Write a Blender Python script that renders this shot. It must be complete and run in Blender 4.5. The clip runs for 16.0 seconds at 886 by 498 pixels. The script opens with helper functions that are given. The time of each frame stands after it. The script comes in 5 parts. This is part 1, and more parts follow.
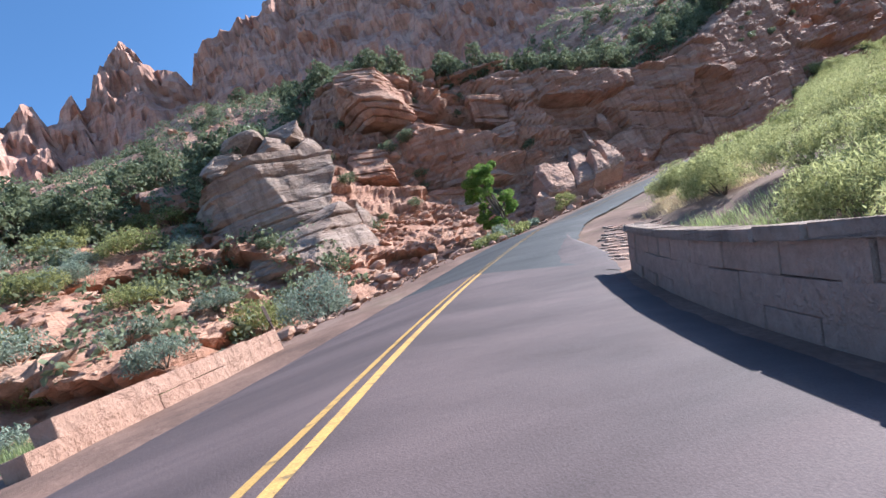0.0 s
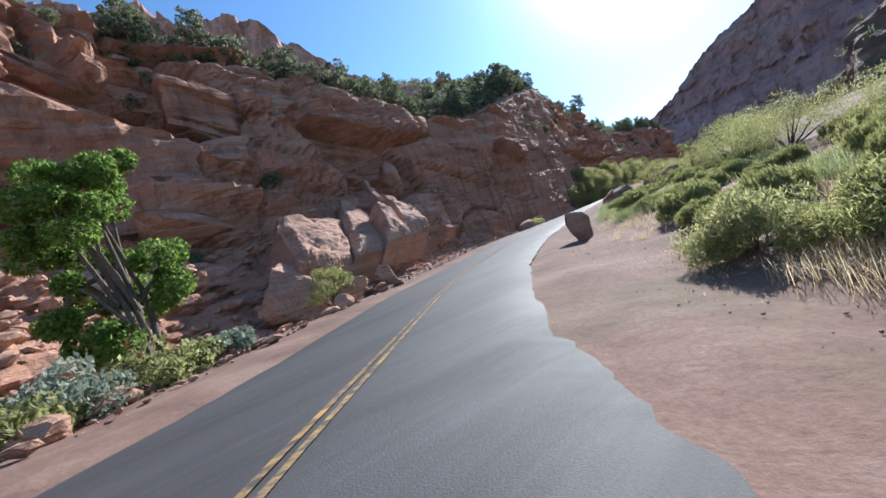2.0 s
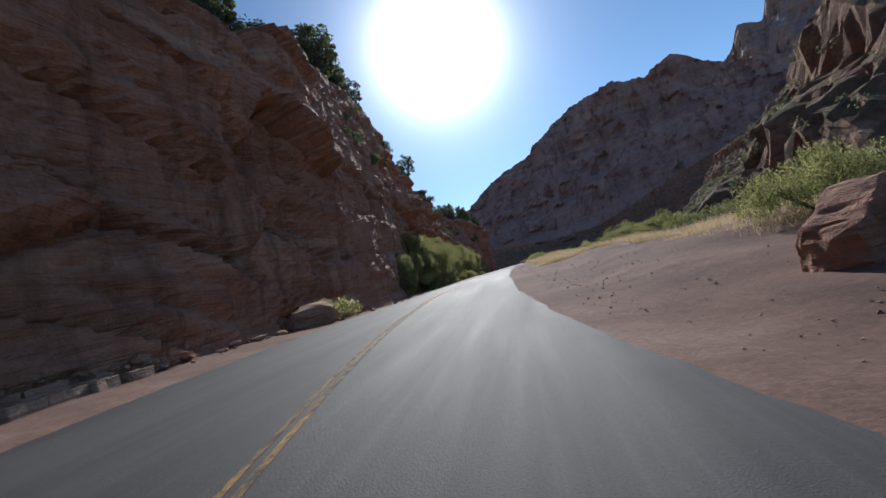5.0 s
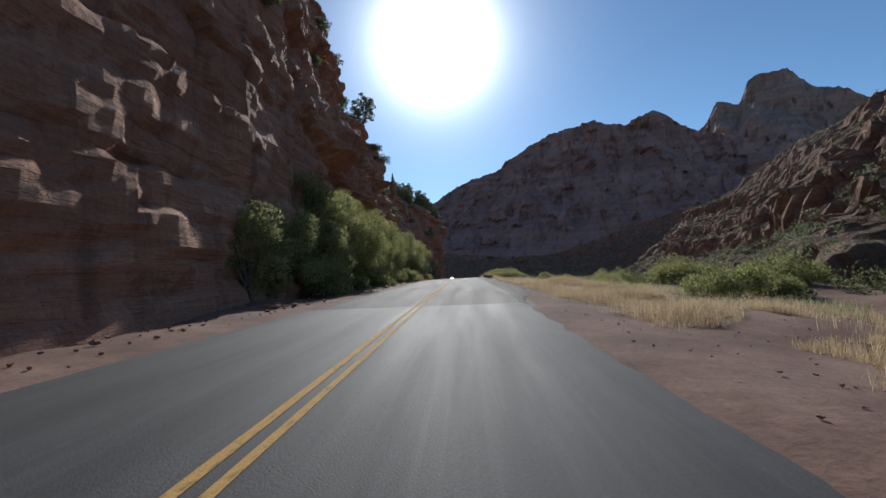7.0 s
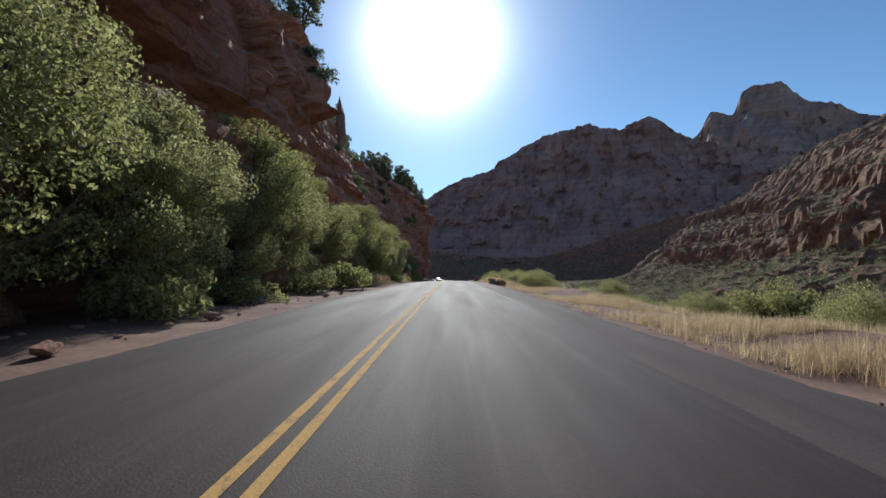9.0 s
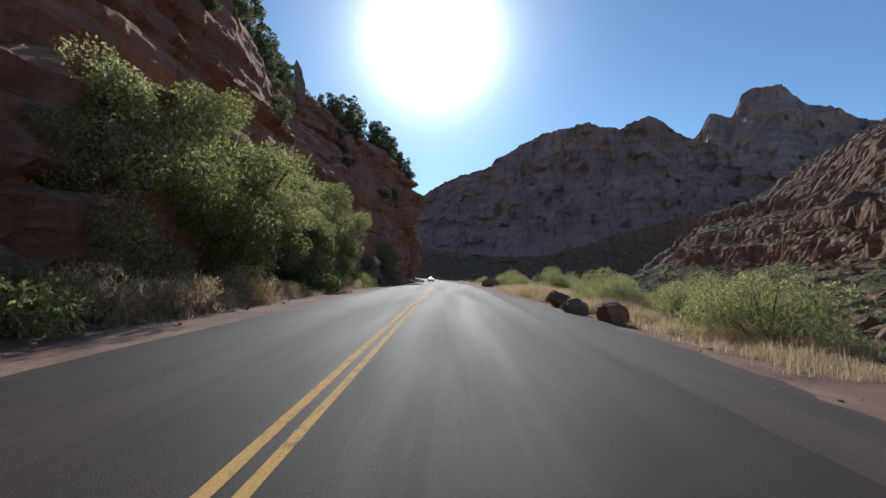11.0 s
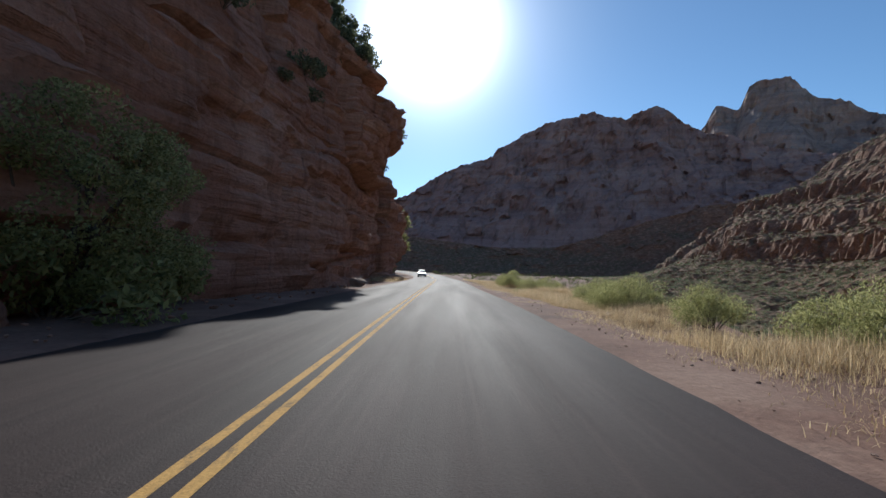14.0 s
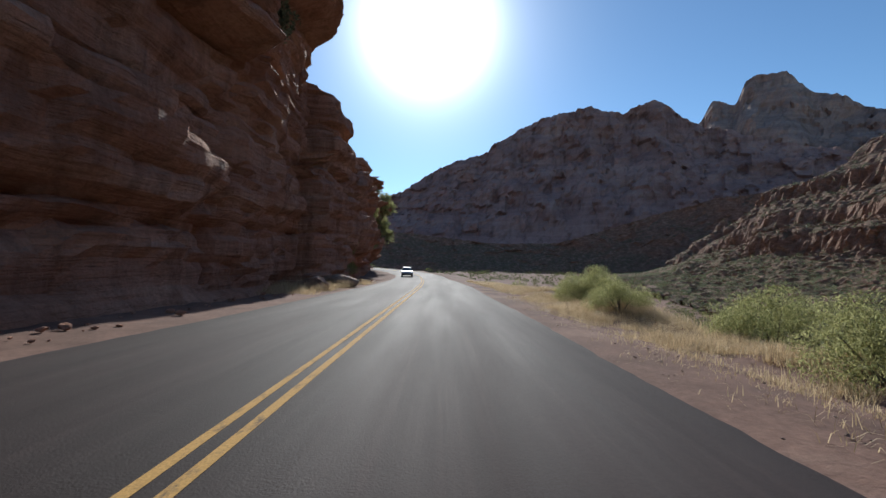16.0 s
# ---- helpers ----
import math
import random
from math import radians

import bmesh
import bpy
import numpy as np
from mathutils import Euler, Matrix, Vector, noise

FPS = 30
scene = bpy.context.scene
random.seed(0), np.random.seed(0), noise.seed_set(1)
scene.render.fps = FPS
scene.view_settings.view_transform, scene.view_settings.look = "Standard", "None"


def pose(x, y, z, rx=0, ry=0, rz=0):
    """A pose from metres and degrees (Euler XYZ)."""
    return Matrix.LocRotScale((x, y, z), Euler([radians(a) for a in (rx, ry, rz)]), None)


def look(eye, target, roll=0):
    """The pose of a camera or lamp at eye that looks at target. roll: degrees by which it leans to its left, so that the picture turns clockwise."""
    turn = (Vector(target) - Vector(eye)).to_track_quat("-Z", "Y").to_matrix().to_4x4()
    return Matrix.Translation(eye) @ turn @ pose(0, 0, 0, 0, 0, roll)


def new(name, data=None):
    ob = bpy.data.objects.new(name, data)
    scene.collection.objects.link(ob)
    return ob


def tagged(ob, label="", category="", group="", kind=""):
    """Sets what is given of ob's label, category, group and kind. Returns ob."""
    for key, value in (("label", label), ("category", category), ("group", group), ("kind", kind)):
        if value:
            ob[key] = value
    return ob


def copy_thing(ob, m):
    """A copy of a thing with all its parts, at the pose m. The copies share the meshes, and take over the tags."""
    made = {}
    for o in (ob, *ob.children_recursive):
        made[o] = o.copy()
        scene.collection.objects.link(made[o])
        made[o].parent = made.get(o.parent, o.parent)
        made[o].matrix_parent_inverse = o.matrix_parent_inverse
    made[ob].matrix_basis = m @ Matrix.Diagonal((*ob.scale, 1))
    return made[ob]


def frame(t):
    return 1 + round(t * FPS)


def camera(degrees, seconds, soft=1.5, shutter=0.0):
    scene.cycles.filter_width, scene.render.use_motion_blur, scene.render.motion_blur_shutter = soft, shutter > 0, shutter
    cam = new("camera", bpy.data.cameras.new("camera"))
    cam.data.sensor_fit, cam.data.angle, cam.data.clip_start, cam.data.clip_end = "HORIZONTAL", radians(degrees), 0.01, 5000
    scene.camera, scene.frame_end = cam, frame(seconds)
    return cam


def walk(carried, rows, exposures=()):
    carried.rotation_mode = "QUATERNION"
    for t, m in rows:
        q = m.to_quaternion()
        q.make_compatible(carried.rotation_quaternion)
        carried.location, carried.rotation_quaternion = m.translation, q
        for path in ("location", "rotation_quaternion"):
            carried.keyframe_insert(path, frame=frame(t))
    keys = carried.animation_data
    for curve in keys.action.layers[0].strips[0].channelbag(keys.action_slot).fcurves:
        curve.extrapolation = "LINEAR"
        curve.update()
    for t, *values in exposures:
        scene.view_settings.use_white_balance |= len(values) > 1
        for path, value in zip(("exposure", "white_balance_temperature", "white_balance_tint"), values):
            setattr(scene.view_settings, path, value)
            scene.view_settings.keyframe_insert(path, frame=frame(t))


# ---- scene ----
cam = camera(88.0, 16.0)
PATH = [
    (0.0, 42.78, -111.74, -2.11, 4.94, 24.65, 68.60),
    (0.5, 36.80, -108.18, -1.96, 3.98, 26.84, 60.51),
    (1.0, 30.32, -103.88, -1.52, 3.73, 24.85, 53.41),
    (1.5, 25.01, -98.85, -1.02, 3.31, 24.76, 46.16),
    (2.0, 20.81, -93.97, -0.51, 2.65, 22.98, 36.72),
    (2.5, 17.01, -88.50, -0.51, 3.69, 17.17, 31.98),
    (3.0, 13.94, -83.02, -0.33, 3.90, 17.16, 27.18),
    (3.5, 11.00, -76.93, -0.07, 4.22, 16.66, 22.20),
    (4.0, 8.42, -70.92, 0.02, 4.70, 17.94, 17.34),
    (4.5, 6.40, -65.27, 0.20, 4.43, 17.95, 13.27),
    (5.0, 4.46, -58.39, 0.44, 4.26, 15.86, 9.73),
    (5.5, 3.06, -51.38, 0.65, 3.84, 12.19, 6.84),
    (6.0, 2.19, -44.28, 0.85, 3.35, 7.98, 4.62),
    (6.5, 1.76, -37.15, 1.03, 2.93, 4.31, 3.16),
    (7.0, 1.60, -30.00, 1.19, 2.76, 2.22, 2.57),
    (7.5, 1.50, -22.50, 1.21, 2.29, -0.22, 2.00),
    (8.0, 1.39, -15.00, 1.23, 2.19, -0.16, 1.64),
    (8.5, 1.29, -7.50, 1.24, 2.66, -0.03, 1.32),
    (9.0, 1.19, 0.00, 1.25, 2.60, 0.00, 1.10),
    (9.5, 1.19, 7.50, 1.25, 2.55, -0.24, 0.94),
    (10.0, 1.18, 15.00, 1.24, 2.49, -0.47, 0.79),
    (10.5, 1.18, 22.50, 1.22, 2.44, -0.71, 0.63),
    (11.0, 1.18, 30.00, 1.17, 2.39, -0.95, 0.47),
    (11.5, 1.18, 37.50, 1.11, 2.34, -1.19, 0.31),
    (12.0, 1.28, 45.00, 1.03, 2.12, -1.01, -0.20),
    (12.5, 1.38, 52.50, 0.94, 1.89, -3.60, -0.02),
    (13.0, 1.40, 60.00, 0.83, 1.62, -3.36, 0.37),
    (13.5, 1.43, 67.50, 0.70, 1.45, -2.58, 0.34),
    (14.0, 1.45, 75.00, 0.56, 1.44, -1.61, 0.37),
    (14.5, 1.47, 82.50, 0.40, 1.65, -2.23, 0.10),
    (15.0, 1.49, 90.00, 0.23, 1.78, -2.85, 0.29),
    (15.5, 1.51, 97.50, 0.04, 1.44, -2.11, 0.38),
    (16.0, 1.53, 105.00, -0.16, 1.17, -1.31, -0.20),
]
EYE_H = 1.25
EXPOSURES = [(0.0, 1.38, 5450, 10), (0.5, 1.45, 5450, 10), (1.0, 1.34, 5500, 10), (2.5, 1.02, 5650, 10), (3.5, 0.70, 5700, 11), (4.5, 0.24, 5800, 11), (6.5, -0.12, 5850, 9), (7.5, -0.10, 5850, 9), (8.5, 0.12, 5850, 8), (16.0, 0.14, 5850, 8)]
walk(cam, [(t, pose(x, y, z, 90 + p, r, w)) for t, x, y, z, p, r, w in PATH], EXPOSURES)

# ---- world and sun ----
SUN_AZ, SUN_EL = -2.4, 27.0
SUN_DIR = Vector((math.sin(radians(SUN_AZ)) * math.cos(radians(SUN_EL)), math.cos(radians(SUN_AZ)) * math.cos(radians(SUN_EL)), math.sin(radians(SUN_EL))))
world = bpy.data.worlds.new("world")
scene.world = world
world.use_nodes = True
wn, wl = world.node_tree.nodes, world.node_tree.links
wn.clear()
w_out = wn.new("ShaderNodeOutputWorld")
sky = wn.new("ShaderNodeTexSky")
sky.sky_type = "NISHITA"
sky.sun_disc = False
sky.sun_elevation, sky.sun_rotation = radians(SUN_EL), radians(SUN_AZ)
sky.altitude, sky.air_density, sky.dust_density, sky.ozone_density = 1800, 1.0, 0.3, 1.2
w_sky = wn.new("ShaderNodeBackground")
w_sky.inputs[1].default_value = 0.105
w_tint = wn.new("ShaderNodeMixRGB")
w_tint.blend_type = "MULTIPLY"
w_tint.inputs[0].default_value = 1.0
w_tint.inputs[2].default_value = (0.80, 0.95, 1.0, 1)
wl.new(sky.outputs[0], w_tint.inputs[1])
wl.new(w_tint.outputs[0], w_sky.inputs[0])
# the glow of the sun and the thin air round it
w_tc = wn.new("ShaderNodeTexCoord")
w_dot = wn.new("ShaderNodeVectorMath")
w_dot.operation = "DOT_PRODUCT"
w_dot.inputs[1].default_value = SUN_DIR
wl.new(w_tc.outputs["Generated"], w_dot.inputs[0])
w_max = wn.new("ShaderNodeMath")
w_max.operation = "MAXIMUM"
w_max.inputs[1].default_value = 0.0
wl.new(w_dot.outputs["Value"], w_max.inputs[0])
w_sum = None
for power, gain in ((900.0, 20.0), (240.0, 3.0), (60.0, 0.55), (10.0, 0.05)):
    p = wn.new("ShaderNodeMath")
    p.operation = "POWER"
    p.inputs[1].default_value = power
    wl.new(w_max.outputs[0], p.inputs[0])
    g = wn.new("ShaderNodeMath")
    g.operation = "MULTIPLY_ADD"
    g.inputs[1].default_value = gain
    g.inputs[2].default_value = 0.0
    wl.new(p.outputs[0], g.inputs[0])
    if w_sum is not None:
        wl.new(w_sum.outputs[0], g.inputs[2])
    w_sum = g
w_glow = wn.new("ShaderNodeBackground")
w_glow.inputs[0].default_value = (1.0, 0.97, 0.92, 1)
wl.new(w_sum.outputs[0], w_glow.inputs[1])
w_add = wn.new("ShaderNodeAddShader")
wl.new(w_sky.outputs[0], w_add.inputs[0])
wl.new(w_glow.outputs[0], w_add.inputs[1])
wl.new(w_add.outputs[0], w_out.inputs[0])

sun = new("sun", bpy.data.lights.new("sun", "SUN"))
sun.data.energy, sun.data.angle, sun.data.color = 4.2, radians(0.53), (1.0, 0.93, 0.82)
sun.matrix_world = look(SUN_DIR * 100, (0, 0, 0))


# ---- materials ----
class Mat:
    """A node material under construction."""

    def __init__(self, name, rough=0.9, spec=0.3):
        self.m = bpy.data.materials.new(name)
        self.m.use_nodes = True
        self.n, self.l = self.m.node_tree.nodes, self.m.node_tree.links
        self.b = self.n["Principled BSDF"]
        self.b.inputs["Roughness"].default_value = rough
        self.b.inputs["Specular IOR Level"].default_value = spec
        self.geo = self.n.new("ShaderNodeNewGeometry")
        self.pos = self.geo.outputs["Position"]

    def link(self, a, b):
        self.l.new(a, b)

    def scaled(self, vec, s):
        q = self.n.new("ShaderNodeMapping")
        q.inputs["Scale"].default_value = s if hasattr(s, "__len__") else (s, s, s)
        self.link(vec, q.inputs[0])
        return q.outputs[0]

    def noise(self, vec, scale, detail=4, rough=0.55, warp=0.0):
        q = self.n.new("ShaderNodeTexNoise")
        q.inputs["Scale"].default_value, q.inputs["Detail"].default_value = scale, detail
        q.inputs["Roughness"].default_value, q.inputs["Distortion"].default_value = rough, warp
        self.link(vec, q.inputs["Vector"])
        return q.outputs[0]

    def voronoi(self, vec, scale, feature="F1"):
        q = self.n.new("ShaderNodeTexVoronoi")
        q.feature = feature
        q.inputs["Scale"].default_value = scale
        self.link(vec, q.inputs["Vector"])
        return q.outputs["Distance"]

    def ramp(self, fac, stops):
        q = self.n.new("ShaderNodeValToRGB")
        els = q.color_ramp.elements
        while len(els) < len(stops):
            els.new(0.5)
        for e, (p, c) in zip(els, stops):
            e.position = p
            e.color = (*c, 1) if hasattr(c, "__len__") else (c, c, c, 1)
        self.link(fac, q.inputs[0])
        return q.outputs[0]

    def mix(self, a, b, fac, how="MIX"):
        q = self.n.new("ShaderNodeMixRGB")
        q.blend_type = how
        for slot, v in ((0, fac), (1, a), (2, b)):
            if isinstance(v, (int, float)):
                q.inputs[slot].default_value = v if slot == 0 else (v, v, v, 1)
            elif isinstance(v, tuple):
                q.inputs[slot].default_value = (*v, 1)
            else:
                self.link(v, q.inputs[slot])
        return q.outputs[0]

    def math(self, op, a, b=0.0):
        q = self.n.new("ShaderNodeMath")
        q.operation = op
        for slot, v in ((0, a), (1, b)):
            if isinstance(v, (int, float)):
                q.inputs[slot].default_value = v
            else:
                self.link(v, q.inputs[slot])
        return q.outputs[0]

    def axis(self, vec, i):
        q = self.n.new("ShaderNodeSeparateXYZ")
        self.link(vec, q.inputs[0])
        return q.outputs[i]

    def color(self, c):
        if isinstance(c, tuple):
            self.b.inputs["Base Color"].default_value = (*c, 1)
        else:
            self.link(c, self.b.inputs["Base Color"])
        return self

    def rough(self, r):
        self.link(r, self.b.inputs["Roughness"])
        return self

    def bump(self, height, strength=0.5, distance=0.1, before=None):
        q = self.n.new("ShaderNodeBump")
        q.inputs["Strength"].default_value, q.inputs["Distance"].default_value = strength, distance
        self.link(height, q.inputs["Height"])
        if before is not None:
            self.link(before, q.inputs["Normal"])
        self.link(q.outputs[0], self.b.inputs["Normal"])
        return q.outputs[0]


def rock_material(name, dark, mid, light, varnish=0.5, scale=1.0, band=1.0, ledges=0.75):
    """Bedded sandstone: bands along the beds, blotches, dark streaks and grain."""
    q = Mat(name, 0.92, 0.2)
    beds = q.noise(q.scaled(q.pos, (0.06 * scale, 0.06 * scale, 1.1 * scale * band)), 1.0, 6, 0.6, 0.6)
    blot = q.noise(q.pos, 0.22 * scale, 5, 0.6)
    c = q.ramp(beds, [(0.3, dark), (0.48, mid), (0.7, light)])
    c2 = q.ramp(blot, [(0.3, dark), (0.55, mid), (0.75, light)])
    c = q.mix(c, c2, 0.5)
    streak = q.noise(q.scaled(q.pos, (0.9 * scale, 0.9 * scale, 0.08 * scale)), 1.0, 5, 0.65, 0.3)
    c = q.mix(c, tuple(v * 0.32 for v in dark), q.math("MULTIPLY", q.ramp(streak, [(0.5, 0.0), (0.68, 1.0)]), varnish))
    grain = q.noise(q.pos, 6.0 * scale, 6, 0.7)
    c = q.mix(c, q.ramp(grain, [(0.25, 0.55), (0.75, 1.25)]), 0.55, "MULTIPLY")
    q.color(c)
    crack = q.voronoi(q.scaled(q.pos, (0.30 * scale, 0.30 * scale, 0.11 * scale)), 1.0, "DISTANCE_TO_EDGE")
    n0 = q.bump(q.ramp(crack, [(0.0, 0.0), (0.035, 1.0)]), 0.30, 0.12)
    ledge = q.noise(q.scaled(q.pos, (0.16 * scale, 0.16 * scale, 3.2 * scale)), 1.0, 5, 0.6, 0.25)
    n1 = q.bump(q.ramp(ledge, [(0.38, 0.0), (0.47, 0.5), (0.5, 0.55), (0.6, 1.0)]), ledges, 0.16, n0)
    n2 = q.bump(q.noise(q.pos, 1.6 * scale, 8, 0.68), 0.9, 0.30, n1)
    q.bump(grain, 0.5, 0.05, n2)
    return q.m


ROCK = rock_material("red_sandstone", (0.32, 0.15, 0.09), (0.49, 0.265, 0.18), (0.64, 0.42, 0.30), 0.5)
ROCK_PALE = rock_material("pale_sandstone", (0.25, 0.165, 0.125), (0.42, 0.30, 0.235), (0.58, 0.46, 0.38), 0.55)
# darker than the tower stone: the canyon wall's shade is put into its colour
ROCK_FAR_SHADED = rock_material("shaded_far_sandstone", (0.23, 0.13, 0.115), (0.34, 0.20, 0.172), (0.44, 0.29, 0.245), 0.5, 0.04)
ROCK_WEST = rock_material("tower_sandstone", (0.26, 0.14, 0.10), (0.42, 0.235, 0.175), (0.56, 0.36, 0.28), 0.5, 0.08)
ROCK_PEAK = rock_material("pale_far_sandstone", (0.20, 0.125, 0.105), (0.31, 0.205, 0.17), (0.46, 0.34, 0.29), 0.5, 0.02)
ROCK_HEWN = rock_material("hewn_sandstone", (0.34, 0.19, 0.13), (0.48, 0.29, 0.21), (0.60, 0.41, 0.31), 0.15, 1.0, 0.5, 0.08)
ROCK_SLAB = rock_material("orange_sandstone", (0.38, 0.20, 0.13), (0.54, 0.32, 0.225), (0.68, 0.46, 0.34), 0.3)


def asphalt_material(name, base, tint, sheen, spec=0.30, streak=0.0):
    q = Mat(name, 0.6, spec)
    agg = q.noise(q.pos, 55.0, 3, 0.7)
    big = q.noise(q.scaled(q.pos, (1.0, 0.12, 1.0)), 0.9, 5, 0.6)
    c = q.mix(tuple(v * 0.72 for v in base), tint, q.ramp(big, [(0.3, 0.0), (0.72, 1.0)]))
    c = q.mix(c, q.ramp(agg, [(0.3, 0.6), (0.7, 1.35)]), 0.6, "MULTIPLY")
    worn = q.noise(q.scaled(q.pos, (9.0, 0.10, 1.0)), 1.0, 5, 0.7)
    c = q.mix(c, q.ramp(worn, [(0.38, 0.72), (0.52, 1.0), (0.66, 1.7)]), streak, "MULTIPLY")
    q.color(c)
    q.rough(q.ramp(q.noise(q.scaled(q.pos, (1.6, 0.1, 1.0)), 0.8, 4, 0.6), [(0.3, sheen - 0.04), (0.7, sheen + 0.06)]))
    q.bump(agg, 0.5, 0.012)
    return q.m


ASPHALT_RED = asphalt_material("red_asphalt", (0.105, 0.075, 0.073), (0.14, 0.098, 0.094), 0.8)
ASPHALT_GREY = asphalt_material("grey_asphalt", (0.052, 0.049, 0.050), (0.074, 0.070, 0.070), 0.75, 0.30, 0.2)
ASPHALT_DARK = asphalt_material("dark_asphalt", (0.027, 0.0165, 0.0155), (0.042, 0.0265, 0.025), 0.78, 0.22, 0.32)
ASPHALT_EDGE = asphalt_material("shoulder_asphalt", (0.062, 0.046, 0.044), (0.088, 0.064, 0.060), 0.85, 0.2)


def paint_material(name, lo, hi):
    q = Mat(name, 0.85, 0.12)
    wear = q.noise(q.scaled(q.pos, (3.0, 1.2, 1.0)), 3.0, 6, 0.75)
    c = q.mix((0.56, 0.335, 0.11), (0.10, 0.085, 0.075), q.ramp(wear, [(lo, 0.0), (hi, 1.0)]))
    q.color(q.mix(c, q.ramp(q.noise(q.pos, 50, 2), [(0.3, 0.7), (0.7, 1.15)]), 0.7, "MULTIPLY"))
    q.bump(q.noise(q.pos, 55.0, 3, 0.7), 0.4, 0.01)
    return q.m


YELLOW = paint_material("yellow_paint", 0.52, 0.72)
YELLOW_WORN = paint_material("worn_yellow_paint", 0.32, 0.58)


def ground_material():
    q = Mat("red_earth", 0.95, 0.15)
    n = q.noise(q.pos, 0.35, 6, 0.65)
    c = q.ramp(n, [(0.3, (0.125, 0.078, 0.060)), (0.52, (0.215, 0.130, 0.098)), (0.75, (0.315, 0.215, 0.165))])
    peb = q.noise(q.pos, 11.0, 5, 0.75)
    c = q.mix(c, q.ramp(peb, [(0.3, 0.6), (0.7, 1.35)]), 0.6, "MULTIPLY")
    far = q.noise(q.pos, 0.05, 5, 0.7)
    c = q.mix(c, (0.13, 0.12, 0.055), q.ramp(far, [(0.56, 0.0), (0.68, 0.5)]))
    q.color(c)
    n1 = q.bump(q.noise(q.pos, 22.0, 4, 0.7), 0.35, 0.03)
    q.bump(q.noise(q.pos, 1.6, 8, 0.62), 0.45, 0.10, n1)
    return q.m


EARTH = ground_material()


def leaf_material(name, dark, light, trans=0.35):
    q = Mat(name, 0.6, 0.3)
    r = q.geo.outputs["Random Per Island"]
    q.color(q.ramp(r, [(0.0, dark), (1.0, light)]))
    t = q.n.new("ShaderNodeBsdfTranslucent")
    tm = q.ramp(r, [(0.0, dark), (1.0, tuple(min(1, v * 1.5) for v in light))])
    q.link(tm, t.inputs[0])
    mx = q.n.new("ShaderNodeMixShader")
    mx.inputs[0].default_value = trans
    q.link(q.b.outputs[0], mx.inputs[1])
    q.link(t.outputs[0], mx.inputs[2])
    q.link(mx.outputs[0], q.n["Material Output"].inputs[0])
    return q.m


LEAF_BRIGHT = leaf_material("bright_leaves", (0.075, 0.125, 0.022), (0.21, 0.31, 0.065), 0.5)
LEAF_GREEN = leaf_material("green_leaves", (0.14, 0.15, 0.05), (0.37, 0.37, 0.15), 0.5)
LEAF_SAGE = leaf_material("sage_leaves", (0.14, 0.17, 0.12), (0.32, 0.36, 0.27), 0.35)
LEAF_JUNIPER = leaf_material("juniper_leaves", (0.085, 0.105, 0.055), (0.23, 0.25, 0.14), 0.35)
LEAF_WILLOW = leaf_material("willow_leaves", (0.18, 0.19, 0.07), (0.43, 0.42, 0.19), 0.5)
LEAF_OLIVE = leaf_material("olive_leaves", (0.075, 0.085, 0.035), (0.20, 0.21, 0.09), 0.4)
GRASS_GREEN = leaf_material("green_grass", (0.13, 0.16, 0.06), (0.36, 0.39, 0.17), 0.5)
GRASS_DRY = leaf_material("dry_grass", (0.36, 0.26, 0.14), (0.68, 0.53, 0.33), 0.45)


def bark_material():
    q = Mat("bark", 0.9, 0.2)
    n = q.noise(q.scaled(q.pos, (8, 8, 1.5)), 2.0, 6, 0.7)
    q.color(q.ramp(n, [(0.3, (0.07, 0.05, 0.038)), (0.7, (0.22, 0.18, 0.14))]))
    q.bump(n, 0.8, 0.03)
    return q.m


BARK = bark_material()


# ---- noise on arrays ----
def rnd(ix, iy, iz, seed):
    h = (ix.astype(np.int64) * 374761393 + iy.astype(np.int64) * 668265263 + iz.astype(np.int64) * 2147483647 + seed * 1274126177) & 0xFFFFFFFF
    h = ((h ^ (h >> 13)) * 1274126177) & 0xFFFFFFFF
    h = ((h ^ (h >> 16)) * 2246822519) & 0xFFFFFFFF
    return ((h ^ (h >> 15)) & 0xFFFFFF) / float(0xFFFFFF)


def vnoise(p, seed=0):
    """Smooth noise in -1..1 at an array of points."""
    i = np.floor(p).astype(np.int64)
    f = p - i
    f = f * f * (3 - 2 * f)
    out = 0
    for dx in (0, 1):
        for dy in (0, 1):
            for dz in (0, 1):
                w = (f[:, 0] if dx else 1 - f[:, 0]) * (f[:, 1] if dy else 1 - f[:, 1]) * (f[:, 2] if dz else 1 - f[:, 2])
                out = out + w * rnd(i[:, 0] + dx, i[:, 1] + dy, i[:, 2] + dz, seed)
    return out * 2 - 1


def fbm(p, octaves=4, seed=0, gain=0.5):
    out, amp = 0, 1.0
    for k in range(octaves):
        out = out + amp * vnoise(p * (2.03 ** k) + 17.3 * k, seed + k)
        amp *= gain
    return out


